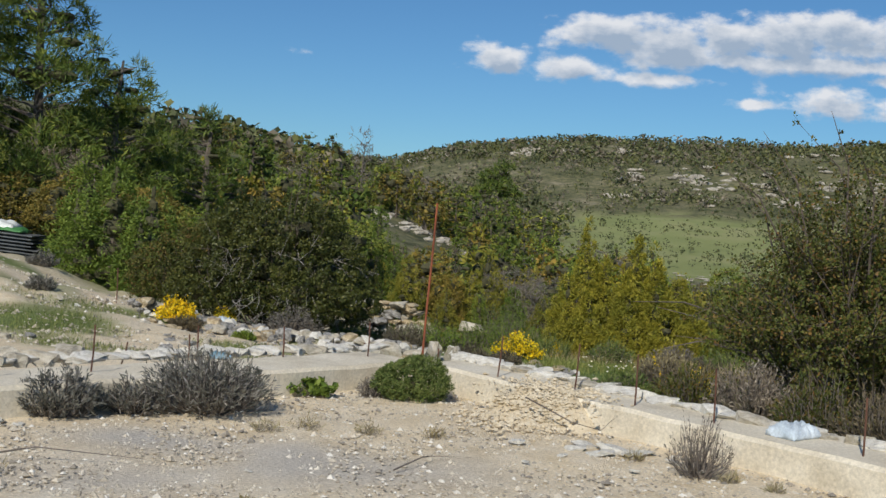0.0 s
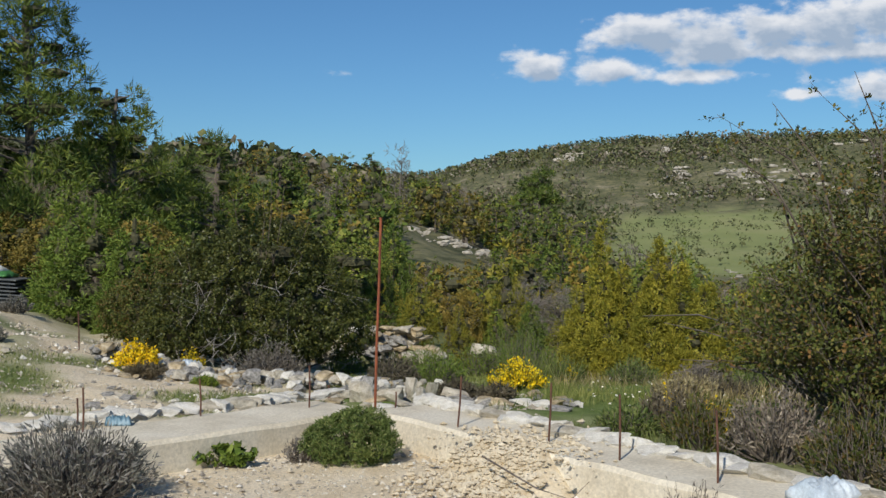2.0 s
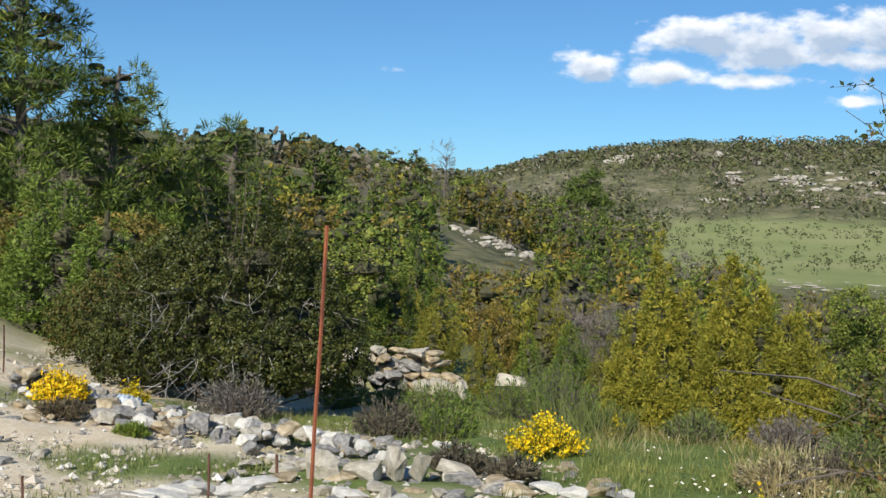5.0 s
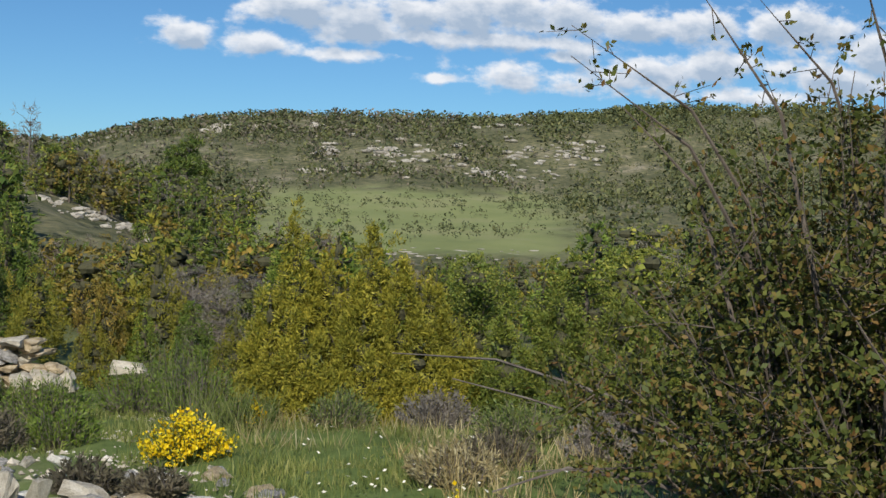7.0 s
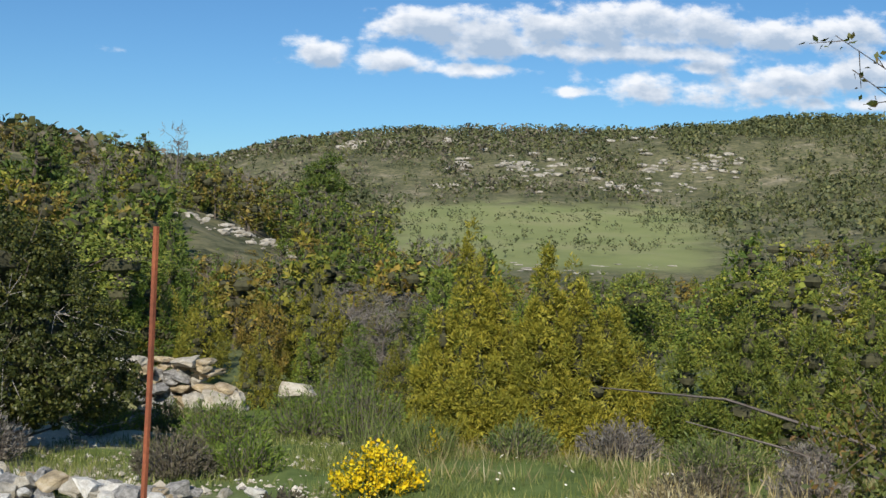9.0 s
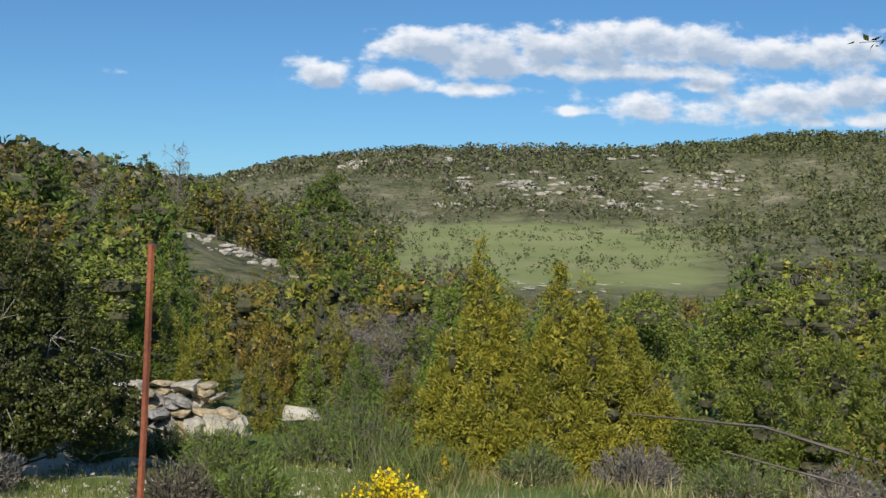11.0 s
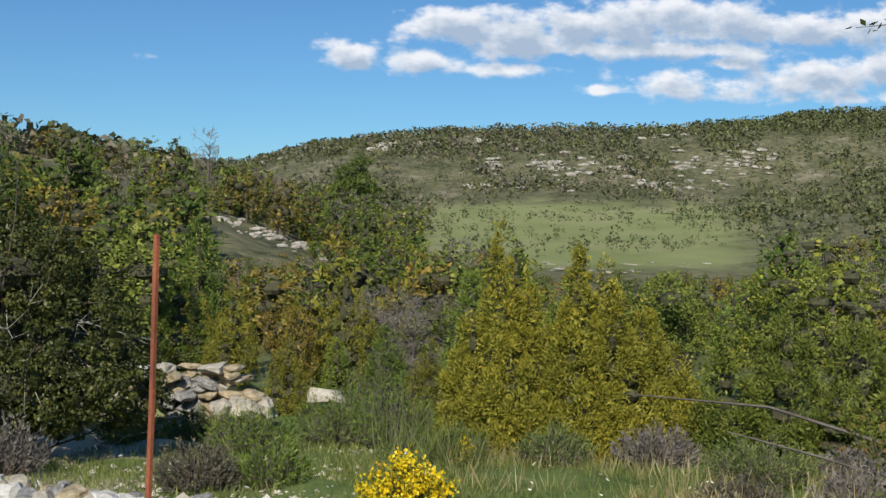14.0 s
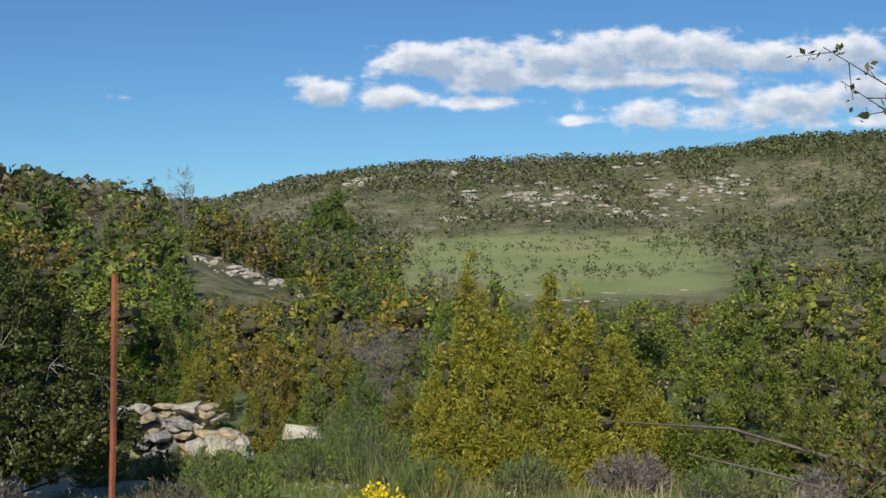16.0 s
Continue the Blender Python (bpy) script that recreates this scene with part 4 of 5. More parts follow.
for i, (x, y, w) in enumerate(((-2.55, 8.3, 0.2), (-2.5, 7.0, 0.28), (-1.75, 6.9, 0.25), (1.95, 8.75, 0.12), (2.5, 8.3, 0.14), (2.75, 8.1, 0.12), (-0.25, 6.75, 0.05), (0.1, 8.9, 0.2), (-0.6, 8.7, 0.2), (0.55, 8.95, 0.16), (-0.35, 8.85, 0.24))):
    twig_shrub("dry_grass_tuft", pose(x, y, 0.1), w, w * 0.35, 46, "drygrass", (0.05, 0.005), 3, "low dry weeds on the gravel lot", "weed", 60 + i, r0=0.002)


# yellow broom
def broom(x, y, w, h, seed, label, n=170):
    r = np.random.default_rng(seed)
    ob = thing("broom", pose(x, y, gz(x, y) - 0.02), label, "broom")
    tb, pos, gp = Tubes(3), [], []
    for i in range(n):
        a, k = r.uniform(0, 6.283), math.sqrt(r.uniform(0, 1))
        tip = Vector((math.cos(a) * k * w / 2, math.sin(a) * k * w / 2 * 0.8, h * (1 - 0.55 * k * k) * r.uniform(0.55, 1.12)))
        b = Vector((tip.x * 0.2, tip.y * 0.2, 0))
        tb.add([b, b.lerp(tip, 0.5) + Vector((tip.x * 0.15, tip.y * 0.15, 0)), tip], [0.006, 0.004, 0.002])
        for q in r.uniform(0.6, 1.02, 16):
            pos.append(np.array(b.lerp(tip, q)) + r.normal(0, 0.016, 3))
        for q in r.uniform(0.1, 0.8, 12):
            gp.append(np.array(b.lerp(tip, q)) + r.normal(0, 0.02, 3))
    up = np.tile([0, 0, 0.6], (len(pos), 1))
    tagged(place("stem_clump", tb.mesh("stem_clump"), M["thyme"], ob), kind="stuff")
    tagged(place("blossom", quad_mesh("blossom", leaf_quads(np.array(pos), up, 0.028, 0.022, r, 1.0)), M["broom"], ob, "bright yellow pea flowers"), kind="stuff")
    tagged(place("foliage", quad_mesh("foliage", leaf_quads(np.array(gp), np.tile([0, 0, 0.6], (len(gp), 1)), 0.04, 0.01, r, 0.8)), M["thyme"], ob), kind="stuff")


broom(1.14, 15.8, 0.76, 0.38, 51, "bright yellow flowering broom in the grass below the lot")
broom(-3.65, 16.3, 0.62, 0.42, 52, "yellow flowering broom among rubble on the bank")
broom(-3.1, 16.75, 0.4, 0.36, 53, "sparse yellow broom among rubble on the bank", 60)
broom(1.75, 18.3, 0.22, 0.3, 54, "small sprig of yellow broom at the juniper's foot", 26)
broom(2.95, 12.1, 0.25, 0.35, 55, "small yellow broom sprig in the thicket", 22)
broom(2.6, 13.0, 0.25, 0.3, 56, "small yellow broom sprig in the grass", 14)


# the big hawthorn beside the east footing
def hawthorn():
    r = np.random.default_rng(71)
    ob = thing("hawthorn", pose(4.55, 11.9, -0.05), "tall loose hawthorn thicket with bronze young leaves and bare canes", "shrub")
    tb, thin, pos, out = Tubes(5), Tubes(3), [], []
    for i in range(215):
        a = r.uniform(0, 6.283)
        k = math.sqrt(r.uniform(0.02, 1))
        rr = 1.75 * k
        tip = Vector((math.cos(a) * rr, math.sin(a) * rr * 0.95, 2.65 * (1 - 0.6 * k ** 2.2) * r.uniform(0.7, 1.0)))
        b = Vector((tip.x * 0.35, tip.y * 0.35, 0))
        mid = b.lerp(tip, 0.55) + Vector((0, 0, 0.18)) + Vector(r.normal(0, 0.09, 3))
        tb.add([b, mid, tip], [0.010, 0.007, 0.002])
        for j in range(13):
            f = r.uniform(0.15, 1)
            p = b.lerp(mid, f * 2) if f < 0.5 else mid.lerp(tip, f * 2 - 1)
            d = Vector(r.normal(0, 1, 3)) + Vector((0, 0, 0.4))
            q = p + d.normalized() * r.uniform(0.12, 0.42)
            if q.z < 0.02:
                q.z = 0.02
            thin.add([p, p.lerp(q, 0.5) + Vector(r.normal(0, 0.02, 3)), q], [0.003, 0.002, 0.001])
            dens = 32 if q.z > 0.6 else 8
            for s in r.uniform(0.15, 1.05, dens):
                pos.append(np.array(p.lerp(q, s)) + r.normal(0, 0.022, 3))
                out.append(np.array(d.normalized()))
    # long arching shoots above the crown
    for bx, by, bz, tx, ty, tz in ((-0.9, -0.2, 1.5, -1.78, -0.05, 2.52), (-0.8, -0.4, 1.55, -1.3, -0.3, 2.75), (-0.5, -0.4, 1.7, -0.75, -0.5, 2.95), (-0.3, -0.5, 1.7, -0.2, -0.6, 3.0), (0.1, -0.4, 1.7, 0.1, -0.7, 3.2), (-1.0, -0.1, 1.35, -1.45, 0.2, 2.35), (-0.6, 0.3, 1.7, -1.6, 0.5, 2.75), (-0.2, 0.1, 1.8, -0.9, 0.1, 2.9), (0.3, -0.2, 1.8, 0.5, -0.5, 3.1), (-0.4, -0.8, 1.5, -0.7, -1.2, 2.6), (0, -0.6, 1.6, -0.25, -0.95, 2.9), (0.5, 0.2, 1.7, 0.9, 0.2, 2.9)):
        b, t = Vector((bx, by, bz)), Vector((tx, ty, tz))
        mid = b.lerp(t, 0.5) + Vector((0.08, 0, 0.14))
        tb.add([b, mid, t], [0.011, 0.008, 0.002])
        for j in range(16):
            f = r.uniform(0.1, 1)
            p = b.lerp(mid, f * 2) if f < 0.5 else mid.lerp(t, f * 2 - 1)
            q = p + Vector(r.normal(0, 1, 3)).normalized() * r.uniform(0.04, 0.2)
            thin.add([p, q], [0.003, 0.0015])
            for s in r.uniform(0.5, 1.1, 6):
                pos.append(np.array(p.lerp(q, s)) + r.normal(0, 0.012, 3))
                out.append(np.array((0, 0, 0.7)))
    place("branch_frame", tb.mesh("branch_frame"), M["bark"], ob)
    tagged(place("twig_mass", thin.mesh("twig_mass"), M["bark"], ob), kind="stuff")
    tagged(place("foliage", quad_mesh("foliage", leaf_quads(np.array(pos), np.array(out), 0.034, 0.020, r, 0.9)), M["hawthorn"], ob), kind="stuff")


hawthorn()


def cane(pts, r, label):
    t = Tubes(5)
    t.add(pts, [r * (1 - 0.75 * i / (len(pts) - 1)) for i in range(len(pts))])
    tagged(place("bare_cane", t.mesh("bare_cane"), M["twig"]), label, "branch", "bare canes")


cane([(4.1, 12.2, 0.3), (3.5, 12.8, 0.82), (2.95, 13.6, 0.95), (2.5, 14.6, 0.86)], 0.016, "long bare grey cane arching out of the thicket")
cane([(4.3, 11.8, 0.3), (3.4, 12.3, 0.75), (2.9, 12.8, 0.86), (2.6, 13.2, 0.9)], 0.013, "long bare grey cane arching out of the thicket")
cane([(4.2, 11.9, 0.2), (3.3, 12.0, 0.60), (2.9, 12.1, 0.66), (2.55, 12.1, 0.56)], 0.015, "bare forked grey cane at the thicket's edge")
cane([(3.1, 12.05, 0.64), (2.85, 11.9, 0.70), (2.6, 11.8, 0.72)], 0.008, "bare forked grey cane at the thicket's edge")
cane([(4.0, 11.5, 0.2), (3.2, 11.4, 0.42), (2.7, 11.4, 0.36)], 0.012, "bare grey cane lying low at the thicket's edge")
cane([(-2.0, 7.0, 0.13), (-1.6, 7.25, 0.19), (-1.0, 7.35, 0.15)], 0.008, "dry stick lying on the gravel")
cane([(0.4, 7.75, 0.12), (0.55, 8.0, 0.16), (0.6, 8.15, 0.14), (0.85, 8.3, 0.12)], 0.006, "dry curled stick lying on the gravel")
cane([(1.2, 9.9, 0.3), (1.55, 9.5, 0.2), (1.75, 9.25, 0.2), (1.85, 9.35, 0.28)], 0.007, "bent rusty wire hanging over the footing")

# shrubs in the dip between lot and ledge
for i, (nm, x, y, w, h, mat, lab) in enumerate((
        ("heather", -0.45, 16.6, 0.7, 0.4, "purple", "dull purple brown heathery shrub below the lot"), ("heather", 0.1, 16.9, 0.7, 0.36, "scrub", "grey green low shrub below the lot"),
        ("heather", 0.55, 14.6, 0.5, 0.22, "purple", "dull brown heathery shrub among the stones"), ("heather", 1.0, 14.4, 0.4, 0.2, "purple", "dull brown heathery shrub among the stones"),
        ("rosemary", -0.3, 19.0, 1.0, 0.5, "scrub", "dark green rosemary shrub in the dip"), ("rosemary", -1.15, 20.8, 0.8, 0.38, "thyme", "low green shrub in front of the ledge"), ("rosemary", -1.8, 20.5, 0.9, 0.4, "scrub", "low green shrub in front of the ledge"), ("rosemary", 0.5, 20.2, 1.1, 0.6, "scrub", "green shrub in front of the ledge"), ("rosemary", 1.15, 19.8, 1.0, 0.75, "scrub", "green shrub beside the juniper"), ("rosemary", 0.9, 21.0, 1.0, 0.9, "thyme", "green shrub behind the pale rock"),
        ("rosemary", 1.7, 18.5, 0.6, 0.35, "thyme", "low green shrub at the juniper's foot"), ("rosemary", 2.6, 18.2, 0.8, 0.4, "thyme", "low green shrub at the juniper's foot"), ("rosemary", 3.6, 18.3, 0.9, 0.4, "grey", "dry grey shrub at the juniper's foot"),
        ("heather", 3.5, 15.6, 0.7, 0.28, "purple", "dry brown shrub in the rough grass"), ("heather", 4.4, 15.8, 0.7, 0.3, "grey", "dry grey shrub in the rough grass"), ("heather", 4.2, 17.2, 1.0, 0.4, "thyme", "low green shrub in the rough grass"), ("heather", 2.95, 14.6, 0.7, 0.34, "drygrass", "dry straw coloured shrub in the rough grass"),
        ("heather", 2.6, 12.3, 0.7, 0.38, "purple", "dry brown shrub behind the footing"), ("heather", 3.2, 11.0, 0.8, 0.5, "grey", "dry grey shrub behind the footing"), ("heather", 2.2, 11.9, 0.5, 0.24, "thyme", "low green shrub behind the footing"), ("heather", 2.75, 11.4, 0.7, 0.42, "hawthorn", "bronze leaved low shrub behind the footing"), ("heather", 3.6, 10.3, 0.8, 0.55, "hawthorn", "bronze leaved low shrub behind the footing"), ("heather", 4.6, 9.2, 0.9, 0.7, "hawthorn", "bronze leaved low shrub behind the footing"), ("heather", 4.0, 9.9, 0.9, 0.55, "purple", "dry brown shrub behind the footing"), ("heather", 5.2, 17.4, 0.8, 0.32, "grey", "dry grey shrub in the rough grass"),
        ("mound_shrub", -5.7, 16.45, 0.42, 0.22, "lavender", "small grey shrub on the pale bank"), ("mound_shrub", -4.3, 16.9, 0.4, 0.2, "lavender", "small grey shrub on the pale bank"), ("mound_shrub", -3.4, 15.9, 0.5, 0.18, "purple", "small dull shrub under the broom"), ("mound_shrub", -2.4, 15.2, 0.3, 0.12, "scrub", "small green tuft on the bank"), ("mound_shrub", -7.5, 20.5, 0.6, 0.3, "lavender", "small grey shrub on the pale bank"), ("rosemary", -2.2, 17.4, 0.9, 0.5, "grey", "bare grey shrub under the oak"))):
    twig_shrub(nm, pose(x, y, gz(x, y)), w, h, int(120 * w + 50), mat, (0.044, 0.011), 20, lab, "shrub", 80 + i)


# ---- grass ----
def grass(name, n, area, h, mat, label, seed, dens=None, wide=0.006):
    r = np.random.default_rng(seed)
    x, y = r.uniform(area[0], area[1], n), r.uniform(area[2], area[3], n)
    if dens is not None:
        k = np.array([dens(a, b) for a, b in zip(x, y)]) > r.uniform(0, 1, n)
        x, y = x[k], y[k]
    z = ground_z(x, y)
    pos = np.stack([x, y, z - 0.01], 1)
    out = np.tile([0, 0, 1.0], (len(x), 1))
    me = quad_mesh(name, leaf_quads(pos, out, h, wide, r, 0.34))
    tagged(place(name, me, M[mat]), label, "grass", kind="stuff")


def patchy(a, b):
    return max(0.0, min(1.0, 0.45 + 1.5 * noise.noise((a * 0.9, b * 0.9, 3))))


grass("grass", 40000, (0.6, 5.5, 13.2, 19.0), 0.1, "grassblade", "fresh green grass below the lot", 101, lambda a, b: patchy(a, b) * min(1, max(0, (b - 13.2 - 0.25 * (a < 1.6) * 4))))
grass("tall_grass", 3000, (1.6, 5.6, 16.4, 19.0), 0.2, "drygrass", "tall dry straw grass before the junipers", 102, patchy)
grass("tall_grass", 2400, (2.7, 4.4, 12.4, 16.0), 0.24, "drygrass", "tall dry straw grass beside the thicket", 103, patchy)
grass("grass", 30000, (-7.5, -0.8, 12.2, 16.5), 0.06, "grassblade", "thin green grass on the bank behind the footing", 104, green_patch)
grass("grass", 16000, (-2.0, 1.2, 16.2, 21.0), 0.1, "grassblade", "green grass in the dip before the ledge", 105, patchy)
grass("grass", 14000, (1.0, 5.0, 9.0, 13.6), 0.12, "grassblade", "green grass behind the east footing", 107, lambda a, b: patchy(a, b) * ((a - 0.22) * 0.73 + (b - 11.43) * 0.683 > 1.05))
grass("reeds", 350, (0.9, 1.9, 17.6, 18.6), 0.42, "grassblade", "tall thin grass stalks behind the broom", 106)


def daisies():
    r = np.random.default_rng(9)
    vs = []
    for i in range(90):
        x, y = 1.9 + r.gamma(2, 0.45), r.normal(13.9, 0.6) if i < 60 else r.uniform(15, 17.5)
        if x > 4:
            continue
        c = np.array([x, y, float(ground_z(x, y)) + r.uniform(0.1, 0.16)])
        s = r.uniform(0.010, 0.019)
        t = r.normal(0, 0.35, 2)
        a, b = np.array([s, 0, s * t[0]]), np.array([0, s, s * t[1]])
        vs += [c - a, c - b, c + a, c + b]
    tagged(place("daisies", quad_mesh("daisies", vs), M["petal"]), "small white wild flowers in the grass", "blossom", kind="stuff")


daisies()


# ---- trees of the valley ----
PROTO = {}
LABELS = {
    "pine": ("young green pine on the slope", "pine"), "tall_pine": ("tall pine with a bare trunk and ragged crown", "pine"), "pointed_juniper": ("pointed dark green juniper on the slope", "juniper"),
    "oak_tree": ("rounded olive green oak on the slope", "oak"), "bare_tree": ("leafless grey brown tree on the slope", "tree"), "bronze_tree": ("bushy tree with bronze young leaves", "tree"), "golden_bush": ("golden green juniper bush in the valley", "juniper")}


def make_protos():
    far = pose(0, 0, -400)
    r = random.Random(3)

    def layered(h, w, n, seed):
        q = random.Random(seed)
        out = []
        for i in range(n):
            f = 0.22 + 0.74 * i / (n - 1)
            k = w * (1 - f) ** 0.6 * q.uniform(0.75, 1.1)
            a = q.uniform(0, 6.28)
            out.append((math.cos(a) * k * 0.55, math.sin(a) * k * 0.55, h * f, k * 0.75 + 0.12, k * 0.75 + 0.12, h * 0.09))
        return out

    for v in range(5):
        near = v > 2          # the last two are fuller, for trees close by
        n, per, ball = (190, 40, 4) if near else (58, 10, 2)
        T = 1.0 if near else 0.3

        def grow(kind, parts, puff, leaf, far_leaf, mat, seed, spiky, k=1.0, **extra):
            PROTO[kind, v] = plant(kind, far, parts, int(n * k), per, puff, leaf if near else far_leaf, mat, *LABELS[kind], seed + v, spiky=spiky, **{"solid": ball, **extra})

        grow("pine", layered(4.0, 1.5, 12, v) + [(0, 0, 3.7, 0.3, 0.3, 0.5)], 0.19, (0.11, 0.026), (0.21, 0.075), "pine", 200, 0.8, 1.15, trunk=(3.7, 0.075, 0.15), twigs=int(14 * T))
        grow("pointed_juniper", spire(0, 0, 3.2, 0.72) + spire(0.45, 0.1, 2.3, 0.5) + spire(-0.4, 0.1, 2.0, 0.5), 0.13, (0.062, 0.022), (0.15, 0.07), "scrub", 210, 0.85, 1.15, tall=1.6, trunk=(2.6, 0.06, 0.0), twigs=int(8 * T))
        grow("oak_tree", [(r.uniform(-0.7, 0.7), r.uniform(-0.7, 0.7), r.uniform(1.3, 3.0), r.uniform(0.6, 0.95), r.uniform(0.6, 0.95), r.uniform(0.45, 0.75)) for _ in range(7)] + [(0, 0, 1.0, 1.1, 1.1, 0.8)], 0.2, (0.062, 0.042), (0.15, 0.10), "olive", 220, 0.2, 1.1, trunk=(2.6, 0.08, 0.1), twigs=int(16 * T))
        grow("bronze_tree", [(r.uniform(-0.6, 0.6), r.uniform(-0.6, 0.6), r.uniform(0.7, 2.4), r.uniform(0.5, 0.8), r.uniform(0.5, 0.8), r.uniform(0.4, 0.7)) for _ in range(7)], 0.17, (0.056, 0.036), (0.14, 0.085), "rustytree", 230, 0.4, 0.9, trunk=(2.0, 0.06, 0.1), twigs=int(18 * T))
        grow("golden_bush", spire(0, 0, 2.4, 0.78) + spire(0.5, 0.1, 1.7, 0.6) + spire(-0.5, 0.1, 1.5, 0.6), 0.12, (0.058, 0.021), (0.14, 0.07), "golden", 240, 0.85, 1.1, tall=1.6, trunk=(1.6, 0.05, 0.0), twigs=int(8 * T))
        grow("bare_tree", [(r.uniform(-0.5, 0.5), r.uniform(-0.5, 0.5), r.uniform(1.2, 2.8), 0.7, 0.7, 0.6) for _ in range(5)], 0.17, (0.13, 0.010), (0.28, 0.022), "grey", 250, 0.7, 0.55, trunk=(2.4, 0.06, 0.1), twigs=int(70 * T), bark="twig", solid=0)
    PROTO["tall_pine", 0] = plant("tall_pine", far, [(0.3, 0, 5.6, 1.5, 1.4, 0.7), (-0.5, 0.2, 6.4, 1.2, 1.2, 0.6), (0.5, 0, 7.2, 0.9, 0.9, 0.55), (1.4, 0, 4.9, 0.9, 0.8, 0.4), (-1.2, 0, 5.2, 0.8, 0.8, 0.4)], 190, 20, 0.3, (0.26, 0.06), "pine", *LABELS["tall_pine"], 260, trunk=(6.9, 0.14, 0.3), twigs=18, bark="twig", spiky=0.7)


make_protos()
USED = set()


def put(kind, x, y, s, v=0, turn=0.0, sz=None, sink=0.05):
    src = PROTO[kind, v]
    m = pose(x, y, gz(x, y) - sink, 0, 0, turn) @ Matrix.Diagonal((s, s, sz or s, 1))
    if (kind, v) not in USED:
        USED.add((kind, v))
        src.matrix_basis = m
        return src
    keep = src.scale.copy()
    src.scale = (1, 1, 1)
    ob = copy_thing(src, m)
    src.scale = keep
    return ob


# single trees that stand out
put("tall_pine", -1.6, 124.0, 1.25)
put("bare_tree", -17.6, 128.0, 1.9, 1, 40, 2.3)
put("golden_bush", 0.4, 27.0, 0.75, 4, 10, 0.95)
put("bronze_tree", -0.5, 26.5, 0.45, 3, 50, 0.62)
put("golden_bush", -2.3, 27.5, 0.5, 4, 60, 0.8)
put("pointed_juniper", 1.05, 23.4, 0.5, 3, 15, 0.42)
put("pointed_juniper", 0.35, 24.2, 0.42, 4, 75, 0.40)
put("golden_bush", 1.65, 22.6, 0.42, 4, 140, 0.5)
put("golden_bush", -0.35, 24.0, 0.38, 3, 200, 0.5)
put("bare_tree", 1.5, 26.5, 0.6, 4, 33, 0.5)
put("oak_tree", 1.9, 28.5, 0.6, 4, 120, 0.5)
put("bare_tree", 0.9, 29.5, 0.75, 3, 20, 0.6)
put("bare_tree", 2.2, 31.0, 0.7, 3, 80, 0.55)
put("pointed_juniper", -2.6, 30.0, 0.9, 3, 0, 1.0)
put("golden_bush", -1.3, 25.2, 0.6, 3, 90, 0.6)
put("oak_tree", 15.0, 41.0, 1.1, 3, 30, 0.85)
put("oak_tree", 8.2, 27.0, 0.85, 4, 70, 0.75)
put("oak_tree", 6.3, 27.5, 0.7, 3, 10, 0.7)
put("pointed_juniper", 3.9, 24.5, 0.8, 4, 120, 0.75)
put("pointed_juniper", 2.4, 25.0, 0.7, 3, 40, 0.68)
put("oak_tree", 10.6, 26.0, 0.85, 3, 200, 0.62)
put("golden_bush", 9.2, 23.0, 0.95, 3, 150, 0.75)
put("pointed_juniper", 8.1, 21.5, 0.7, 4, 150, 0.55)
# pines standing over the valley floor
for x, y, top in ((-1.0, 84.0, 3.2), (1.4, 62.0, 1.6), (-2.6, 92.0, 3.6), (3.4, 74.0, 1.4), (0.2, 70.0, 1.9), (4.6, 58.0, 0.8), (-0.2, 100.0, 4.0)):
    k = max(0.6, (top - gz(x, y)) / 4.1)
    put("pine", x, y, min(k, 1.6), int(y) % 3, x * 53 % 360, k)
# green screen behind the oak and the bank
for x, y, s, sz, kind, v in ((-7.0, 22.6, 1.15, 0.8, "pointed_juniper", 0), (-6.1, 22.2, 1.0, 0.72, "pointed_juniper", 1), (-8.0, 23.6, 1.1, 0.85, "pointed_juniper", 2), (-5.1, 22.5, 0.85, 0.6, "pointed_juniper", 1), (-6.2, 24.5, 1.0, 0.62, "oak_tree", 1), (-4.6, 24.5, 0.95, 0.68, "bronze_tree", 1), (-3.2, 24.8, 0.9, 0.55, "oak_tree", 2), (-7.6, 26.0, 1.2, 0.85, "bronze_tree", 2), (-9.6, 26.4, 1.0, 0.75, "bronze_tree", 1), (-11.2, 27.0, 1.1, 0.8, "bronze_tree", 0), (-13.0, 27.4, 1.2, 0.9, "oak_tree", 0), (-10.2, 28.0, 1.0, 0.9, "bare_tree", 1), (-2.2, 25.6, 0.7, 0.55, "pointed_juniper", 2)):
    put(kind, x, y, s, 3 + v % 2, x * 77 % 360, sz)


# the large pines at the bank's left end
def big_pine(x, y, h, w, seed, n, label):
    q = random.Random(seed)
    parts = []
    for i in range(26):
        f = 0.16 + 0.8 * i / 25
        reach = w * (0.35 + 0.75 * math.sin(math.pi * min(1, 0.25 + 0.75 * f))) * q.uniform(0.55, 1.0) * (1.15 - 0.75 * f)
        a = i * 2.4 + q.uniform(-0.4, 0.4)
        k = 0.36 * w * (1.1 - 0.55 * f)
        parts.append((math.cos(a) * reach, math.sin(a) * reach, h * f, k * 1.25, k * 1.25, k * 0.55))
    return plant("aleppo_pine", pose(x, y, gz(x, y)), parts, n, 62, 0.25, (0.17, 0.022), "pine", label, "pine", seed, spread=0.65, spiky=0.85, trunk=(h * 0.97, 0.13, 0.2), twigs=70, bark="twig")


big_pine(-12.0, 29.5, 9.6, 2.4, 301, 430, "tall ragged Aleppo pine with a pale bare trunk")
big_pine(-14.6, 28.0, 11.0, 3.2, 302, 560, "tall dense dark Aleppo pine beside another")
